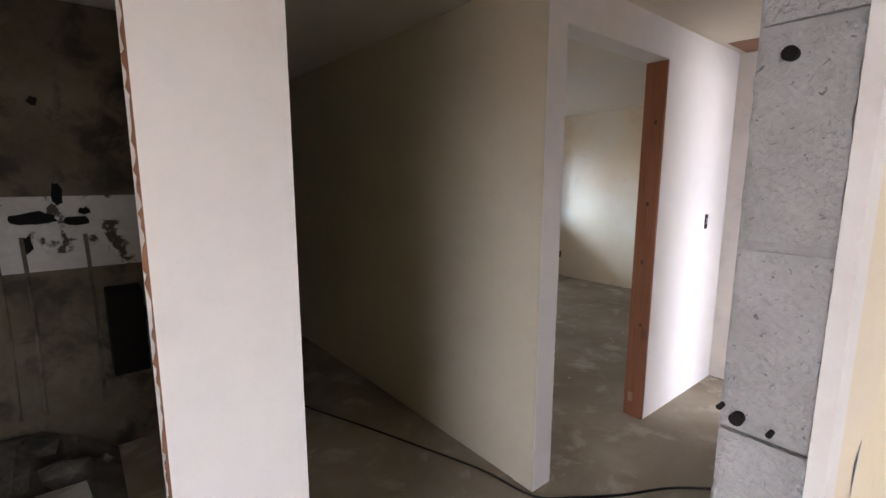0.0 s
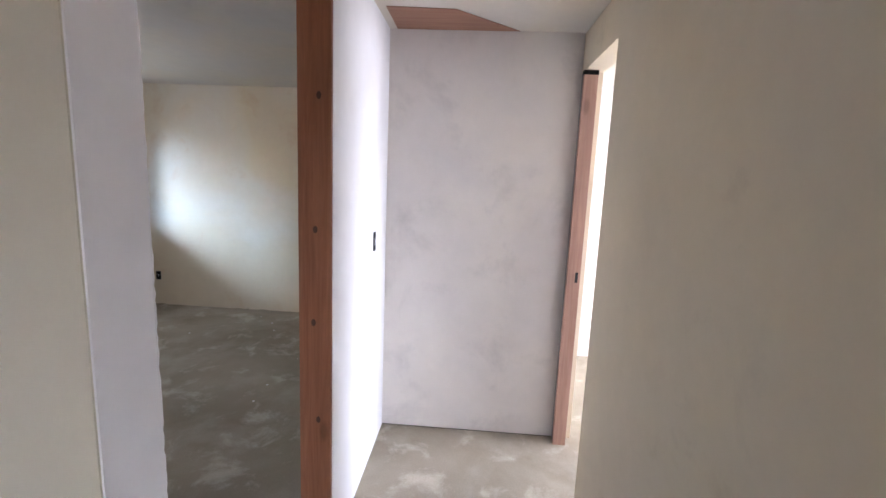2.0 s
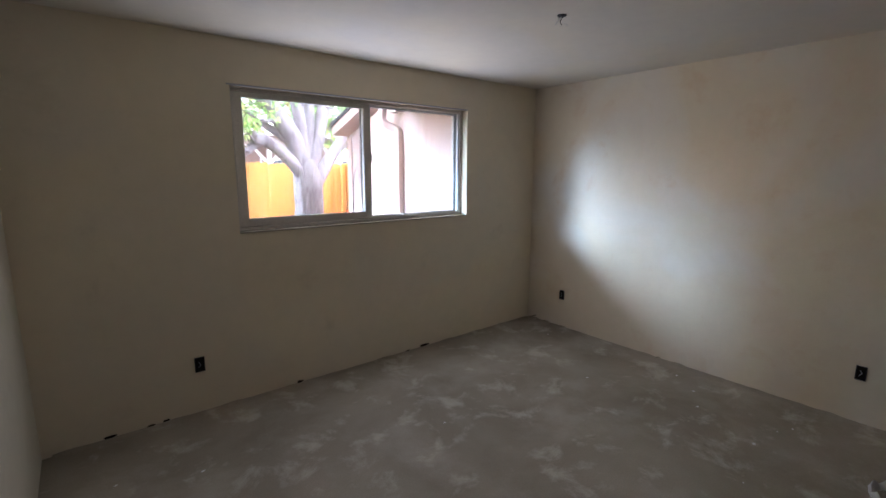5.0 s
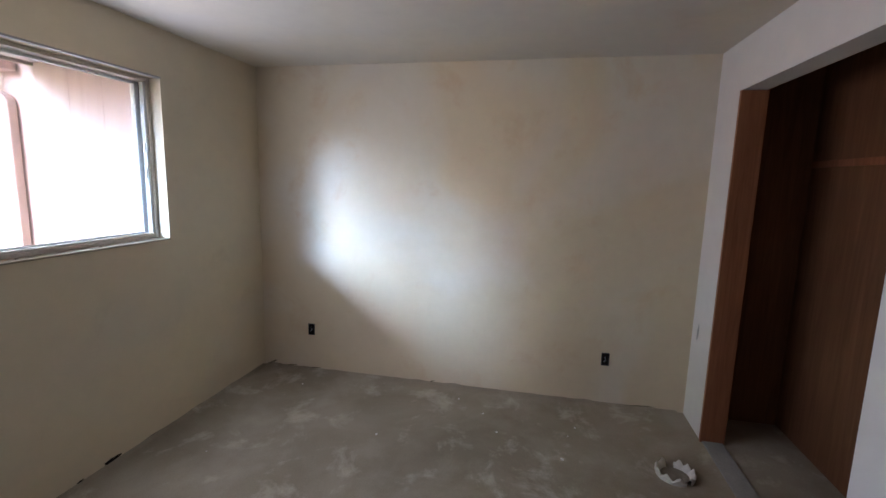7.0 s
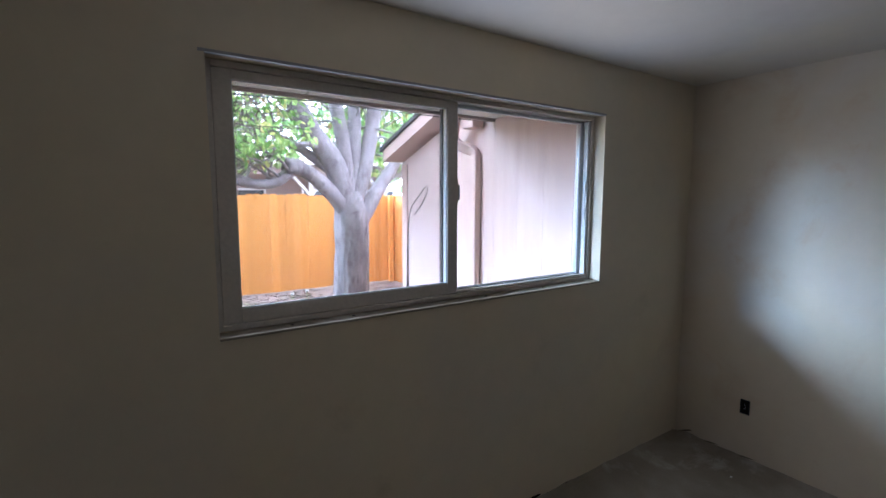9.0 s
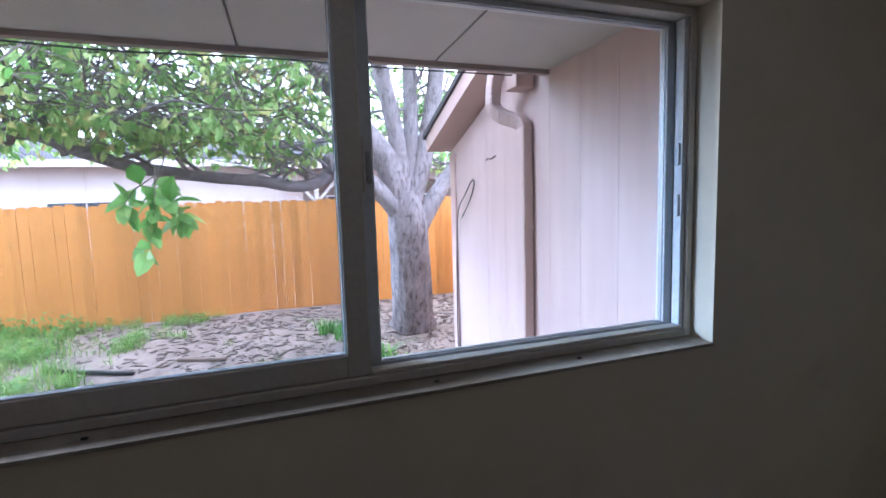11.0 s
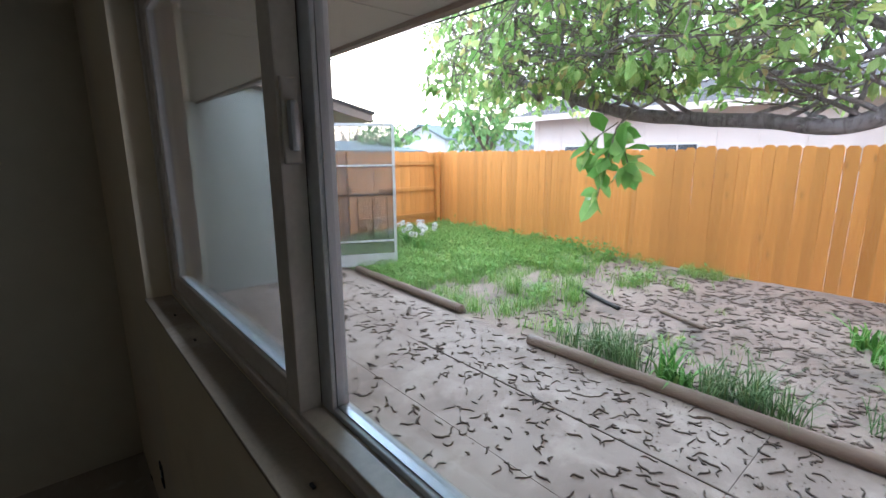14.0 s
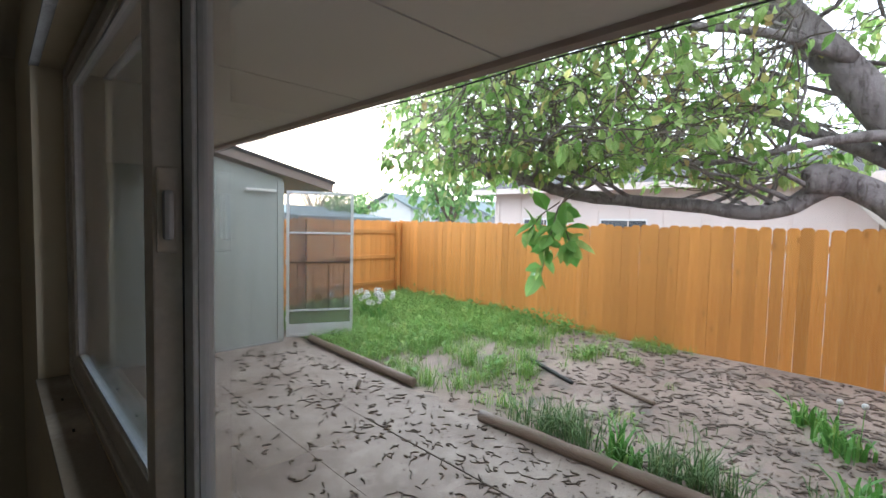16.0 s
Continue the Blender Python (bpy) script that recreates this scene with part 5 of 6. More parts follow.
for k, lm in enumerate(BOUGHS):
    v, f = tube_data([local(lm)], 12)
    v = [Vector(q) * 1.0 for q in v]
    v = [q + Vector((noise.noise(q * 6) * 0.008, noise.noise(q * 6 + Vector((9, 0, 0))) * 0.008, noise.noise(q * 6 + Vector((0, 9, 0))) * 0.008)) for q in v]
    lo = mesh_ob("limb", v, f, BARK, tree, smooth=True)
    if k == 0:      # pruned stubs along the low limb
        g = random.Random(3)
        for s in (0.35, 0.36, 0.47, 0.53, 0.60, 0.655, 0.68, 0.75):
            p, r = local(lm)[int(s * (len(lm) - 1))]
            an = g.uniform(-0.9, 0.9)
            dirv = Vector((0.1, -math.cos(an), math.sin(an)))
            p = Vector(p)
            v2, f2 = tube_data([[(p, 0.026), (p + dirv * (r * 0.9), 0.028), (p + dirv * (r * 1.18), 0.022), (p + dirv * (r * 1.12), 0.012)]], 8)
            mesh_ob("branch_stub", v2, f2, BARK, lo, "pruned stub", True)
# sawn knob on the low limb
knob = [((4.50, 9.77, 2.06), 0.085), ((4.40, 9.75, 2.08), 0.115), ((4.31, 9.72, 2.08), 0.118), ((4.27, 9.71, 2.08), 0.095), ((4.29, 9.715, 2.08), 0.055), ((4.31, 9.72, 2.08), 0.02)]
v, f = tube_data([local(knob)], 16)
v = [Vector(q) + Vector((noise.noise(Vector(q) * 14), noise.noise(Vector(q) * 14 + Vector((3, 0, 0))), noise.noise(Vector(q) * 14 + Vector((0, 3, 0))))) * 0.022 for q in v]
mesh_ob("knob", v, f, BARK, tree, "sawn-off knob of an old limb", True)
# broken branch with its splintered end
gb = np.random.default_rng(77)
broken = [local(limb([(2.35, 9.45, 2.68, 0.016), (2.75, 9.5, 2.60, 0.026), (3.15, 9.55, 2.47, 0.032), (3.5, 9.6, 2.37, 0.036)], 5))]
for k in range(16):
    p = np.array((3.15, 9.55, 2.47)) + gb.normal(0, 0.03, 3)
    d = np.array((0.55, 0.1, -0.10)) + gb.normal(0, 0.14, 3)
    broken.append(local([(p, 0.009), (p + d * 0.5 + gb.normal(0, 0.03, 3), 0.008), (p + d, 0.004)]))
v, f = tube_data(broken, 7)
mesh_ob("broken_branch", v, f, DEADWOOD, tree, "pale broken branch with a splintered end", True)
tubes, twigs, V, F = grow(BOUGHS, 5, 0.076, 6, 2.36, 1.0, 23, 14, (0.7, 1.8), (0.3, 0.8), keep=lambda q: q[1] > 7.6 and 0.80 * (q[1] - 5.5) + 0.60 * (q[0] - 4.8) > -0.05 and ((q[0] - 5.2) ** 2 + 0.6 * (q[1] - 9.8) ** 2 > 1.0 or q[2] > 3.3 or q[1] > 10.15))
v, f = tube_data([local(t2) for t2 in tubes], 6)
mesh_ob("branches", v, f, BARK, tree, smooth=True)
v, f = tube_data([local(t2) for t2 in twigs], 3)
mesh_ob("twigs", v, f, TWIG, tree)
crown = mesh_ob("crown", V - np.array((5.33, 10.33, 0.0)), F, LEAF, tree, "loose crown of pointed green leaves")
# low hanging spray
g = np.random.default_rng(8)
spray = [[((2.75, 9.2, 2.02), 0.009), ((2.86, 8.9, 1.98), 0.008), ((2.92, 8.6, 1.86), 0.007), ((2.93, 8.5, 1.68), 0.005), ((2.90, 8.47, 1.48), 0.004), ((2.88, 8.45, 1.33), 0.003)],
         [((2.92, 8.62, 1.90), 0.006), ((2.80, 8.55, 1.80), 0.005), ((2.72, 8.5, 1.66), 0.004)],
         [((2.92, 8.55, 1.75), 0.006), ((3.05, 8.5, 1.68), 0.005), ((3.12, 8.46, 1.55), 0.004)],
         [((2.80, 9.2, 2.6), 0.005), ((2.95, 8.9, 2.3), 0.005), ((2.97, 8.7, 2.02), 0.005), ((2.93, 8.6, 1.86), 0.005)]]
v, f = tube_data([local(s) for s in spray], 5)
sp = mesh_ob("hanging_spray", v, f, TWIG, tree, "low hanging spray of large leaves")
P, D = [], []
for s in spray[:3]:
    for k in range(26 if s is spray[0] else 14):
        q = g.uniform(0.35, 1) * (len(s) - 1)
        i0 = min(int(q), len(s) - 2)
        P.append(np.array(s[i0][0]) + (np.array(s[i0 + 1][0]) - np.array(s[i0][0])) * (q - i0))
        D.append(g.normal(0, 0.6, 3) + np.array((0, 0, -0.55)))
P, D = np.array(P), np.array(D)
L = g.uniform(0.12, 0.23, len(P))
V, F = leaf_fan(P, D, g.normal(0, 0.6, P.shape) + np.array((0, -0.8, 0.5)), L, L * 0.58, 0.12)
mesh_ob("large_leaves", V - np.array((5.33, 10.33, 0.0)), F, LEAF_NEAR, sp)

# ---- edging timbers, sticks, litter ----
def timber(name, p0, p1, r, mat, label, category, seed):
    P0, P1 = Vector(p0), Vector(p1)
    n = 14
    path = []
    for k in range(n + 1):
        q = P0.lerp(P1, k / n)
        path.append((q + Vector((0, 0.012 * noise.noise((k * 0.6, seed, 0)), 0.006 * noise.noise((k * 0.6, seed, 4)))), r * (1 + 0.06 * noise.noise((k * 0.9, seed, 8)))))
    path = [(path[0][0] - (P1 - P0).normalized() * 0.008, r * 0.8)] + path + [(path[-1][0] + (P1 - P0).normalized() * 0.008, r * 0.8)]
    v, f = tube_data([path], 14)
    return tagged(mesh_ob(name, v, f, mat, smooth=True), label, category)


timber("edging_timber", (-1.75, 9.04, -0.16), (0.86, 8.95, -0.155), 0.055, TIMBER, "weathered round timber edging the patio", "edging timber", 1)
timber("edging_timber", (2.0, 8.84, -0.155), (5.14, 8.93, -0.155), 0.058, TIMBER, "weathered round timber edging the patio", "edging timber", 2)
timber("garden_pipe", (1.22, 10.67, ground_z(1.22, 10.67) + 0.02), (2.15, 10.30, ground_z(2.15, 10.30) + 0.02), 0.026, IRON, "black plastic pipe lying in the grass", "pipe", 3)
timber("garden_pipe", (2.55, 10.52, ground_z(2.55, 10.52) + 0.02), (3.07, 10.35, ground_z(3.07, 10.35) + 0.02), 0.026, TIMBER, "weathered grey stick on the soil", "stick", 4)
timber("fallen_stick", (0.35, 8.55, -0.185), (0.52, 8.4, -0.185), 0.022, CATKIN, "short dark stick on the patio", "stick", 5)


def catkins(name, count, place, seed, size, label, mat):
    """Dried catkins: short curled strings lying on a surface."""
    g = np.random.default_rng(seed)
    paths = []
    for k in range(count):
        x, y, z = place(g)
        a0, L, bend = g.uniform(0, 6.28), g.uniform(0.5, 1.3) * size, g.normal(0, 1.5)
        r = g.uniform(0.0038, 0.0062) * size / 0.085
        p, path = np.array((x, y)), []
        m = 5
        for q in range(m + 1):
            t3 = q / m
            an = a0 + bend * t3 + 0.7 * math.sin(t3 * 5 + k)
            path.append(((p[0], p[1], z + r * 0.9), r * (0.6 if q in (0, m) else 1.0)))
            p = p + L / m * np.array((math.cos(an), math.sin(an)))
        paths.append(path)
    v, f = tube_data(paths, 4)
    return tagged(mesh_ob(name, v, f, mat), label, "catkins", "", "stuff")


def on_patio(g):
    while True:
        x, y = g.uniform(-1.9, 5.2), g.uniform(6.2, 8.82)
        if g.random() < min(1, max(0.12, (y - 6.3) / 1.6)) * (0.45 + 0.55 * min(1, max(0, (x + 1) / 3.5))):
            return x, y, -0.2


def on_soil(g):
    while True:
        x, y = g.uniform(-1.5, 7.0), g.uniform(9.0, 12.5)
        if g.random() < min(1, max(0.05, (x - 0.3) / 2.5)):
            return x, y, ground_z(x, y)


catkins("catkin_litter", 780, on_patio, 21, 0.105, "dark curled catkins strewn over the patio", CATKIN)
catkins("catkin_mulch", 2300, on_soil, 22, 0.12, "dark catkins matted over the soil", MULCH)

# pale pebbles and bark chips under the tree
g = np.random.default_rng(31)
verts, faces = [], []
for k in range(1500):
    an, rr = g.uniform(0, 6.28), abs(g.normal(0, 0.75)) + 0.3
    x, y = 5.3 + rr * math.cos(an), 10.2 + rr * 0.9 * math.sin(an)
    if y < 9.0 or y > 12.5:
        continue
    s, z = g.uniform(0.008, 0.025), ground_z(x, y)
    b = len(verts)
    t2 = g.uniform(0, 6.28)
    for q in range(4):
        verts.append((x + s * math.cos(t2 + q * 1.57) * g.uniform(0.6, 1.4), y + s * math.sin(t2 + q * 1.57), z - 0.003))
    verts.append((x, y, z + s * 0.55))
    faces += [(b, b + 1, b + 4), (b + 1, b + 2, b + 4), (b + 2, b + 3, b + 4), (b + 3, b, b + 4)]
tagged(mesh_ob("bark_chips", verts, faces, TIMBER), "grey bark chips under the tree", "bark chips", "", "stuff")


verts, faces = [], []
g = np.random.default_rng(33)
for k in range(1400):
    x, y = g.uniform(-1.9, 5.2), 8.84 - abs(g.normal(0, 0.55))
    if y < 6.0:
        continue
    s, b, t2 = g.uniform(0.003, 0.011), len(verts), g.uniform(0, 6.28)
    for q in range(4):
        verts.append((x + s * math.cos(t2 + q * 1.57) * g.uniform(0.5, 1.5), y + s * math.sin(t2 + q * 1.57), -0.1995))
    verts.append((x, y, -0.1995 + s * 0.5))
    faces += [(b, b + 1, b + 4), (b + 1, b + 2, b + 4), (b + 2, b + 3, b + 4), (b + 3, b, b + 4)]
tagged(mesh_ob("patio_crumbs", verts, faces, MULCH), "brown crumbs of bud scales on the patio", "litter", "", "stuff")


def blades(name, mat, pts, hmin, hmax, width, lean, seed, label, category="grass", kind="stuff", parent=None):
    """Grass-like blades; each a bent strip of two segments and a tip."""
    g = np.random.default_rng(seed)
    V, F = [], []
    for x, y, z, s in pts:
        h = g.uniform(hmin, hmax) * s
        an = g.uniform(0, 6.28)
        ln = abs(g.normal(0, lean)) * h
        dx, dy = math.cos(an) * ln, math.sin(an) * ln
        w = width * g.uniform(0.6, 1.2)
        wa = an + 1.57 + g.normal(0, 0.4)
        wx, wy = math.cos(wa) * w / 2, math.sin(wa) * w / 2
        b = len(V)
        V += [(x - wx, y - wy, z), (x + wx, y + wy, z), (x + dx * 0.3 - wx, y + dy * 0.3 - wy, z + h * 0.55), (x + dx * 0.3 + wx, y + dy * 0.3 + wy, z + h * 0.55),
              (x + dx * 0.75 - wx * 0.6, y + dy * 0.75 - wy * 0.6, z + h * 0.88), (x + dx * 0.75 + wx * 0.6, y + dy * 0.75 + wy * 0.6, z + h * 0.88), (x + dx * 1.15, y + dy * 1.15, z + h * (1.0 - 0.25 * min(1, ln / h)))]
        F += [(b, b + 1, b + 3, b + 2), (b + 2, b + 3, b + 5, b + 4), (b + 4, b + 5, b + 6)]
    ob = mesh_ob(name, V, F, mat, parent)
    return tagged(ob, label, category, "", kind) if parent is None else ob


g = np.random.default_rng(41)
pts = []
while len(pts) < 34000:
    x, y = g.uniform(-3.9, 4.2), g.uniform(9.05, 12.6)
    edge = 0.72 - 0.34 * (x + 0.2) + 0.9 * noise.noise((x * 1.1, y * 1.1, 7)) + 0.8 * noise.noise((x * 3, y * 3, 9)) + 0.4 * noise.noise((x * 8, y * 8, 5))
    if y > 12.2:
        edge += 0.25
    if g.random() < min(1, max(0.0, edge)) ** 1.5:
        pts.append((x, y, ground_z(x, y) - 0.005, 0.6 + 0.9 * min(1, max(0.0, edge)) * (0.7 + 0.6 * noise.noise((x * 2, y * 2, 3)))))
wp, wd = [], []
g2 = np.random.default_rng(43)
for x, y, z, s in pts[::9]:
    if s > 0.85:
        for _ in range(3):
            wp.append((x + g2.normal(0, 0.03), y + g2.normal(0, 0.03), z + g2.uniform(0.03, 0.14) * s))
            wd.append((g2.normal(), g2.normal(), g2.uniform(-0.2, 0.6)))
wp, wd = np.array(wp), np.array(wd)
wl = g2.uniform(0.03, 0.075, len(wp))
V, F = leaf_fan(wp, wd, g2.normal(0, 0.4, wp.shape) + np.array((0, 0, 1.0)), wl, wl * 0.65, 0.1)
tagged(mesh_ob("broadleaf_weeds", V, F, WEED), "broad-leaved weeds among the grass", "weeds", "", "stuff")
blades("lawn_grass", GRASS, pts, 0.05, 0.19, 0.008, 0.75, 42, "patchy green grass and weeds in the yard")


g3 = np.random.default_rng(47)
for k in range(9):
    cx, cy = -3.4 + 0.52 * k + g3.normal(0, 0.1), 12.42 + g3.normal(0, 0.08)
    ob = empty("weed_clump", (cx, cy, ground_z(cx, cy)), "leafy green weed clump at the fence foot", "weeds")
    n = 160
    wp = np.stack([g3.normal(0, 0.15, n), g3.normal(0, 0.09, n), np.abs(g3.normal(0.1, 0.08, n))], 1)
    wl = g3.uniform(0.035, 0.075, n)
    V, F = leaf_fan(wp, g3.normal(0, 1, wp.shape), g3.normal(0, 0.5, wp.shape) + np.array((0, -0.3, 1.0)), wl, wl * 0.7, 0.1)
    mesh_ob("leaves", V, F, WEED, ob)
    v, f = tube_data([[((0, 0, -0.02), 0.004), ((g3.normal(0, 0.03), g3.normal(0, 0.03), 0.1), 0.003), ((g3.normal(0, 0.08), g3.normal(0, 0.05), 0.22), 0.002)] for _ in range(6)], 4)
    mesh_ob("stems", v, f, GRASS, ob)


def tuft(x, y, n, spread, h0, h1, w, lean, mat, seed, name, label, category):
    z = ground_z(x, y) - 0.01
    g = np.random.default_rng(seed)
    ob = empty(name, (x, y, z), label, category)
    pts = [(g.normal(0, spread), g.normal(0, spread), 0, 1) for _ in range(n)]
    blades("blades", mat, pts, h0, h1, w, lean, seed, "", parent=ob)
    return ob


for k, (x, y, n, h) in enumerate(((2.28, 9.10, 46, 0.28), (2.58, 9.12, 80, 0.34), (2.75, 9.18, 60, 0.32), (2.95, 9.10, 60, 0.36), (3.62, 9.12, 90, 0.33), (3.85, 9.18, 90, 0.32), (4.05, 9.10, 50, 0.28), (4.9, 9.12, 24, 0.2), (0.9, 9.15, 40, 0.22), (1.25, 9.3, 36, 0.2), (2.0, 9.35, 30, 0.16), (4.55, 9.4, 26, 0.2), (3.5, 10.1, 14, 0.1), (1.6, 10.2, 70, 0.22), (0.8, 10.0, 90, 0.26), (1.3, 10.6, 60, 0.2))):
    tuft(x, y, int(n * 1.4), 0.066, h * 0.5, h * 1.25, 0.009, 0.85, BLUE_GRASS if x > 2 else GRASS, 300 + k, "grass_tuft", "tuft of narrow blue-green blades" if x > 2 else "tuft of green grass", "grass tuft")
for k, (x, y, n, h) in enumerate(((3.22, 9.13, 26, 0.34), (3.38, 9.08, 22, 0.26), (-2.45, 10.6, 34, 0.34), (-2.0, 10.5, 30, 0.32))):
    tuft(x, y, n, 0.05, h * 0.5, h, 0.034, 0.55, IRIS, 330 + k, "strap_leaf_plant", "clump of broad bright strap leaves", "plant")
for k, (x, y) in enumerate(((4.46, 10.42), (4.62, 10.25), (4.30, 10.75), (4.75, 9.6))):
    ob = tuft(x, y, 44, 0.07, 0.12, 0.24, 0.028, 0.75, IRIS, 350 + k, "dandelion", "leafy dandelion with a pale seed head", "dandelion")
    if k in (0, 1):
        v, f = tube_data([[((0.03, 0, 0), 0.004), ((0.04, 0.01, 0.2), 0.003), ((0.05, 0.02, 0.36 + 0.05 * k), 0.003)]], 5)
        st = mesh_ob("stalk", v, f, IRIS, ob)
        bm = bmesh.new()
        bmesh.ops.create_icosphere(bm, subdivisions=2, radius=0.024, matrix=Matrix.Translation((0.05, 0.02, 0.38 + 0.05 * k)))
        for vv in bm.verts:
            vv.co += Vector((noise.noise(vv.co * 90), noise.noise(vv.co * 90 + Vector((5, 0, 0))), 0)) * 0.006
        part("seed_head", bm, PETAL, st)
# white allium flowers in the grass
allium = empty("allium_clump", (-2.3, 10.72, ground_z(-2.3, 10.72)), "clump of white round allium flowers", "flowers")
g = np.random.default_rng(51)
for k in range(22):
    x, y, h = g.normal(0, 0.42), g.normal(0, 0.28), g.uniform(0.30, 0.46)
    v, f = tube_data([[((x, y, -0.03), 0.004), ((x + 0.01, y, h), 0.003)]], 4)
    st = mesh_ob("stem", v, f, GRASS, allium)
    n = 34
    V, F = [], []
    for q in range(n):
        d = g.normal(0, 1, 3)
        d /= np.linalg.norm(d)
        c = np.array((x + 0.01, y, h)) + d * 0.05
        s = np.cross(d, (0.3, 0.2, 0.9))
        s /= np.linalg.norm(s)
        t2 = np.cross(d, s)
        b = len(V)
        V += [c + s * 0.019, c + t2 * 0.019 + d * 0.008, c - s * 0.019, c - t2 * 0.019 + d * 0.008]
        F.append((b, b + 1, b + 2, b + 3))
    mesh_ob("flower_head", V, F, PETAL, st)

# ---- beyond the fence ----
def window_unit(parent, x0, x1, y, z0, z1, mat_f=VINYL, axis="x", shutters=False):
    wo = part("window", frame_ring(bmesh.new(), x0, x1, z0, z1, y - 0.03, y + 0.02, 0.06, 0.0), mat_f, parent)
    part("pane", boxed(x0 + 0.05, x1 - 0.05, y - 0.01, y, z0 + 0.05, z1 - 0.05), WINDOW_DARK, wo)
    if shutters:
        for xa in (x0 - 0.36, x1 + 0.04):
            part("shutter", boxed(xa, xa + 0.32, y - 0.04, y - 0.005, z0, z1), IRON, wo)
    return wo


nb = empty("neighbour_house", (1.5, 20, -0.1), "white single-storey house beyond the fence", "house")
part("wall", boxed(-8.4, 3.2, 0, 6, 0, 3.05), STONE_WHITE, nb)
for k in range(11):
    part("wall_batten", boxed(-8.2 + k * 1.05, -8.16 + k * 1.05, -0.02, -0.001, 0, 3.05), STONE_WHITE, nb)
window_unit(nb, -3.9, -2.3, 0, 1.0, 2.1)
window_unit(nb, -7.0, -5.9, 0, 1.2, 2.1)
bm = bmesh.new()
for x in (-9.0, 4.0):
    for y, z in ((-0.7, 3.0), (3.0, 4.1), (6.7, 3.0), (6.7, 3.16), (3.0, 4.26), (-0.7, 3.16)):
        bm.verts.new((x, y, z))
bm.verts.ensure_lookup_table()
V6 = bm.verts
for k in range(6):
    bm.faces.new((V6[k], V6[(k + 1) % 6], V6[6 + (k + 1) % 6], V6[6 + k]))
bm.faces.new([V6[k] for k in range(6)])
bm.faces.new([V6[6 + k] for k in range(6)])
rf = part("roof", bm, SHINGLE, nb)
part("fascia", boxed(-9.0, 4.0, -0.74, -0.702, 2.98, 3.18), STONE_WHITE, nb)
pg = empty("patio_cover", (7.6, 17.5, -0.1), "brown timber patio cover behind the fence", "patio cover")
part("beam", boxed(-3.4, 3.2, -0.08, 0.08, 2.45, 2.72), FASCIA, pg)
part("cover_fascia", boxed(-3.6, 3.4, -0.45, -0.40, 2.74, 2.92), STONE_WHITE, pg)
part("cover_roof", boxed(-3.6, 3.4, -0.4, 4.0, 2.80, 2.90), FASCIA, pg)
part("back_wall", boxed(-3.2, 3.2, 2.4, 2.5, 0, 2.8), FASCIA, pg)
for x in (-3.0, -0.6, 1.8):
    po = part("cover_post", boxed(x, x + 0.12, -0.06, 0.06, 0, 2.45), SOFFIT, pg)
    for s in (-1, 1):
        bm = boxed(-0.04, 0.04, -0.03, 0.03, 0, 0.85)
        br = part("brace", bm, SOFFIT, po)
        br.matrix_local = Matrix.Translation((x + 0.06, 0, 1.85)) @ Matrix.Rotation(s * radians(42), 4, "Y")
    window_unit(pg, x + 0.5, x + 1.7, 2.39, 1.2, 2.1)


def gable_house(name, x, y, rot, w, d, h, rise, wallm, roofm, label, storeys):
    ob = empty(name, (x, y, -0.4), label, "house")
    ob.rotation_euler = (0, 0, rot)
    bm = bmesh.new()
    pr = [(-w / 2, 0), (w / 2, 0), (w / 2, h), (0, h + rise), (-w / 2, h)]
    a1 = [bm.verts.new((px, -d / 2, pz)) for px, pz in pr]
    b1 = [bm.verts.new((px, d / 2, pz)) for px, pz in pr]
    bm.faces.new(a1)
    bm.faces.new(b1)
    for k in range(5):
        bm.faces.new((a1[k], a1[(k + 1) % 5], b1[(k + 1) % 5], b1[k]))
    part("wall", bm, wallm, ob)
    for s in (-1, 1):
        bm = bmesh.new()
        for dz in (0.02, 0.22):
            for px, pz, py in ((0, h + rise, -d / 2 - 0.5), (s * (w / 2 + 0.5), h - rise * 0.5 / (w / 2), -d / 2 - 0.5), (s * (w / 2 + 0.5), h - rise * 0.5 / (w / 2), d / 2 + 0.5), (0, h + rise, d / 2 + 0.5)):
                bm.verts.new((px, py, pz + dz))
        bm.verts.ensure_lookup_table()
        q = bm.verts
        bm.faces.new([q[k] for k in range(4)])
        bm.faces.new([q[k] for k in range(4, 8)])
        for k in range(4):
            bm.faces.new((q[k], q[(k + 1) % 4], q[4 + (k + 1) % 4], q[4 + k]))
        part("roof", bm, roofm, ob)
    for st in range(storeys):
        for k in (-0.25, 0.25):
            wo = part("window", boxed(w / 2 + 0.01, w / 2 + 0.06, k * d - 0.9, k * d + 0.9, 1.0 + 2.8 * st, 2.3 + 2.8 * st), VINYL, ob)
            part("pane", boxed(w / 2 + 0.05, w / 2 + 0.08, k * d - 0.8, k * d + 0.8, 1.1 + 2.8 * st, 2.2 + 2.8 * st), WINDOW_DARK, wo)
            for s in (-1, 1):
                ya = k * d + s * 1.2
                part("shutter", boxed(w / 2 + 0.01, w / 2 + 0.05, ya - 0.22, ya + 0.22, 1.0 + 2.8 * st, 2.3 + 2.8 * st), IRON, wo)
    return ob


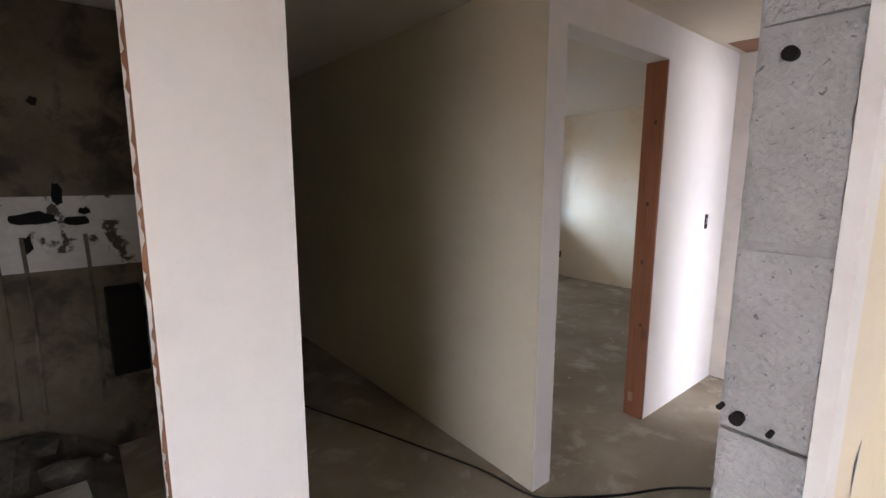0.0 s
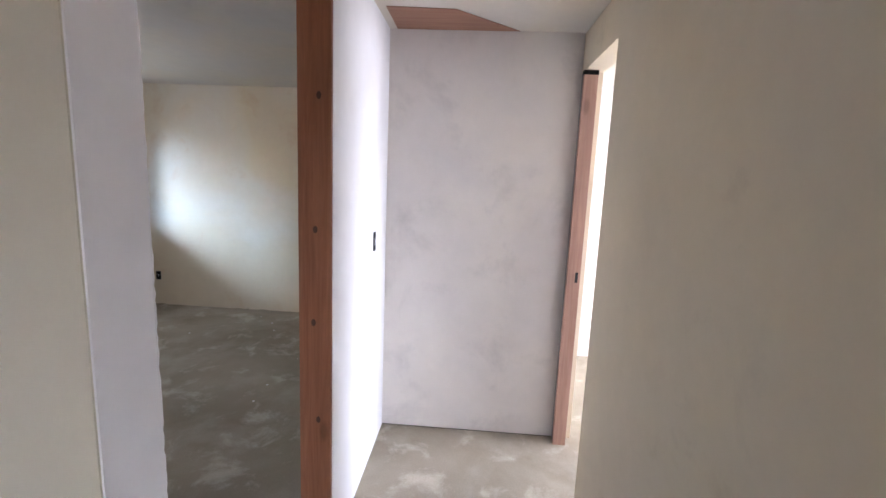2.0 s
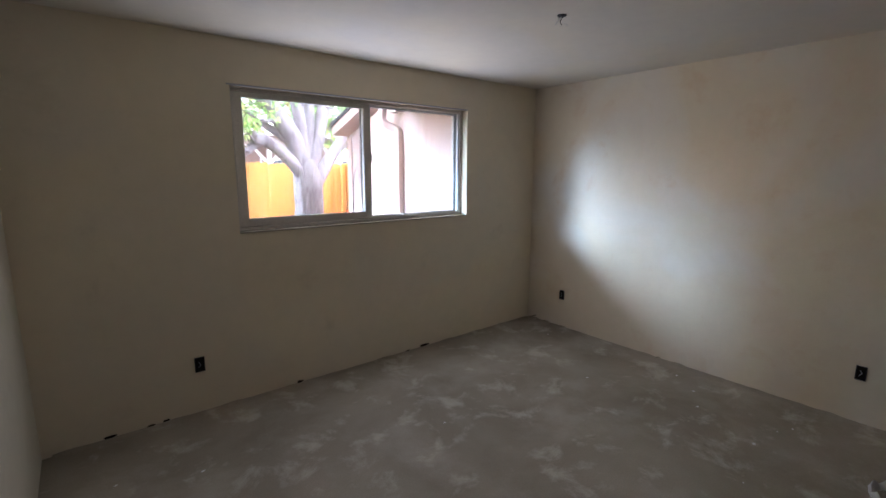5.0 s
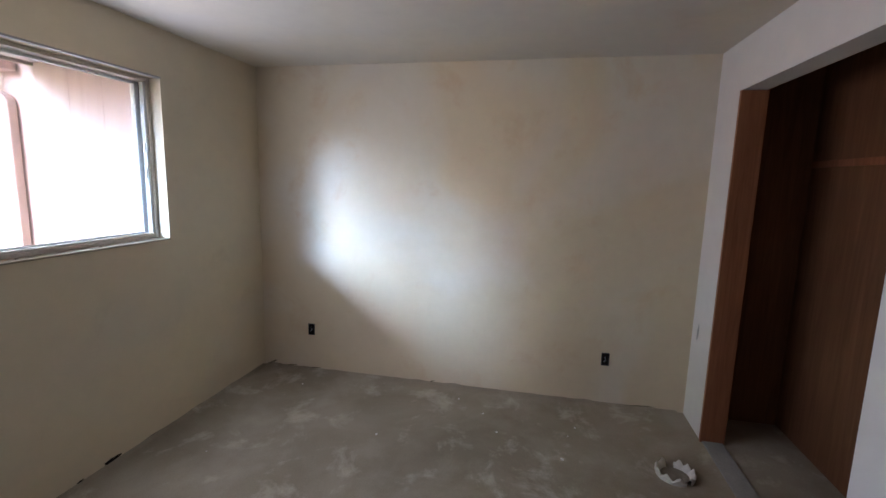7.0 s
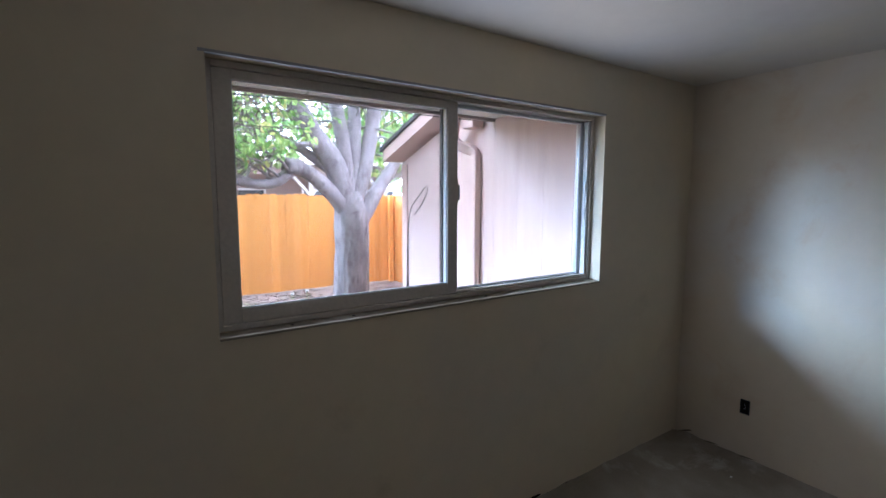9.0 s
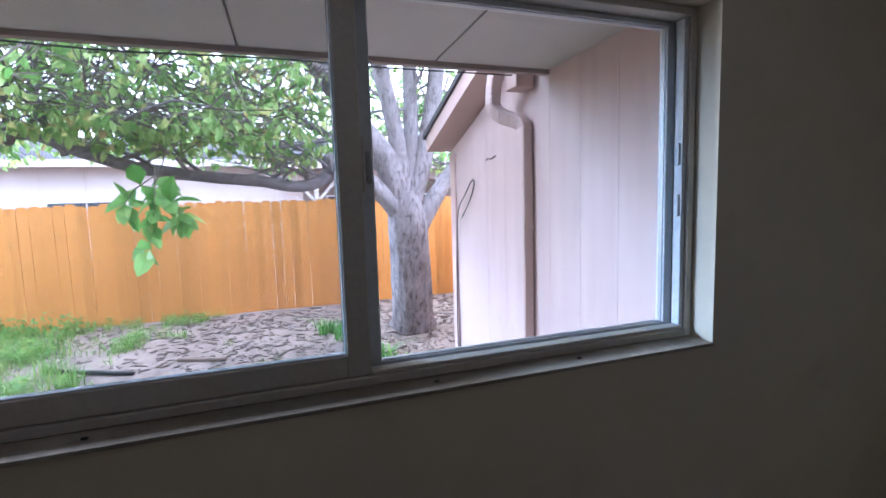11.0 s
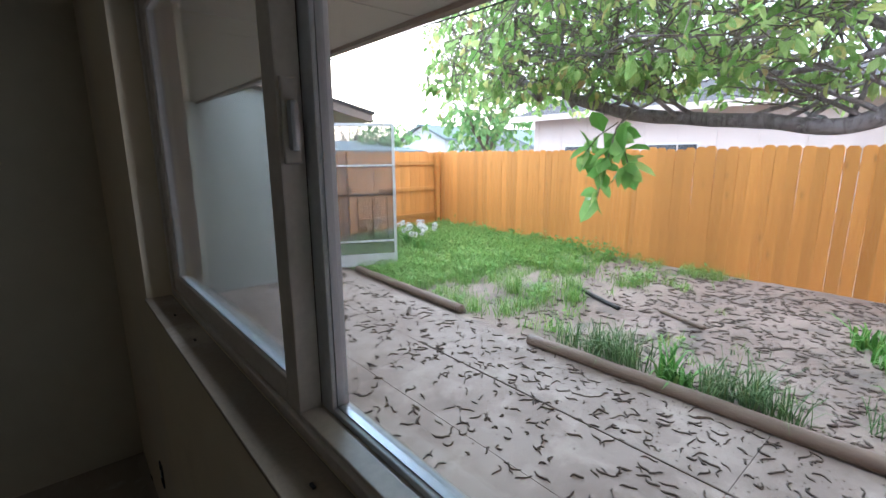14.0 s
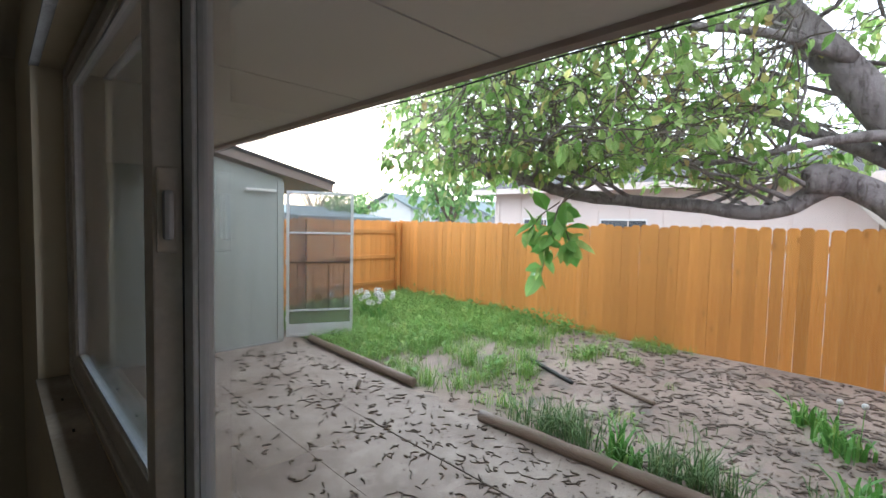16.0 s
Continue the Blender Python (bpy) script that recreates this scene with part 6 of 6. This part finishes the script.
gable_house("house", -33.8, 39.3, radians(10), 5.8, 9, 3.7, 1.3, VINYL, TEAL_ROOF, "pale two-storey house with a grey roof", 1)
gable_house("house", -31.5, 22.5, radians(15), 14, 9, 2.3, 0.9, HOUSE_GREY, TEAL_ROOF, "low house with a teal-grey roof", 1)
gable_house("house", -22.0, 41.0, radians(-20), 12, 10, 2.6, 1.5, HOUSE_GREY, TEAL_ROOF, "grey house far behind the yard", 1)


def far_tree(x, y, h, spread, seed, leafy, label):
    ob = empty("tree", (x, y, -0.4), label, "tree")
    g = random.Random(seed)
    tr = limb([(0, 0, 0, 0.25), (0.1, 0, h * 0.25, 0.2), (0.0, 0.1, h * 0.45, 0.16)], 4)
    v, f = tube_data([tr], 8)
    mesh_ob("trunk", v, f, TWIG, ob)
    lims = []
    for k in range(7):
        an = k * 0.9 + g.random()
        lims.append(limb([(0, 0.05, h * (0.3 + 0.02 * k), 0.1), (math.cos(an) * spread * 0.4, math.sin(an) * spread * 0.4, h * 0.6, 0.06), (math.cos(an) * spread * 0.9, math.sin(an) * spread * 0.9, h * g.uniform(0.75, 1.0), 0.02)], 5))
    tb, tw, V, F = grow(lims, seed, 0.34, 4 if leafy else 0, h * 0.22, 1.0, 9, 6, (0.2 * h, 0.42 * h), (0.08 * h, 0.16 * h)) if leafy else (None, None, None, None)
    v, f = tube_data(lims, 6)
    mesh_ob("limbs", v, f, TWIG, ob)
    if leafy:
        v, f = tube_data(tb, 4)
        mesh_ob("branches", v, f, TWIG, ob)
        mesh_ob("crown", V, F, LEAF_FAR, ob)
    else:
        gg = np.random.default_rng(seed)
        tubes2 = []
        for lm in lims:
            for s in range(8):
                p = np.array(lm[gg.integers(4, len(lm))][0])
                d = gg.normal(0, 1, 3)
                d[2] = abs(d[2])
                tubes2.append([(p, 0.03), (p + d * 0.5, 0.02), (p + d * 0.9 + gg.normal(0, 0.2, 3), 0.008)])
        v, f = tube_data(tubes2, 4)
        mesh_ob("branches", v, f, TWIG, ob)
    return ob


far_tree(-13.5, 24.0, 6.0, 2.1, 71, True, "light green tree beyond the fence")
far_tree(-34.0, 27.0, 6.6, 2.6, 72, False, "bare grey tree far off")
far_tree(-30.0, 28.5, 4.6, 2.5, 73, True, "green tree far off")
far_tree(-44.0, 38.0, 6.0, 3.5, 74, True, "green tree far off")
far_tree(11.0, 23.0, 6.5, 3.0, 75, True, "green tree behind the neighbour's house")
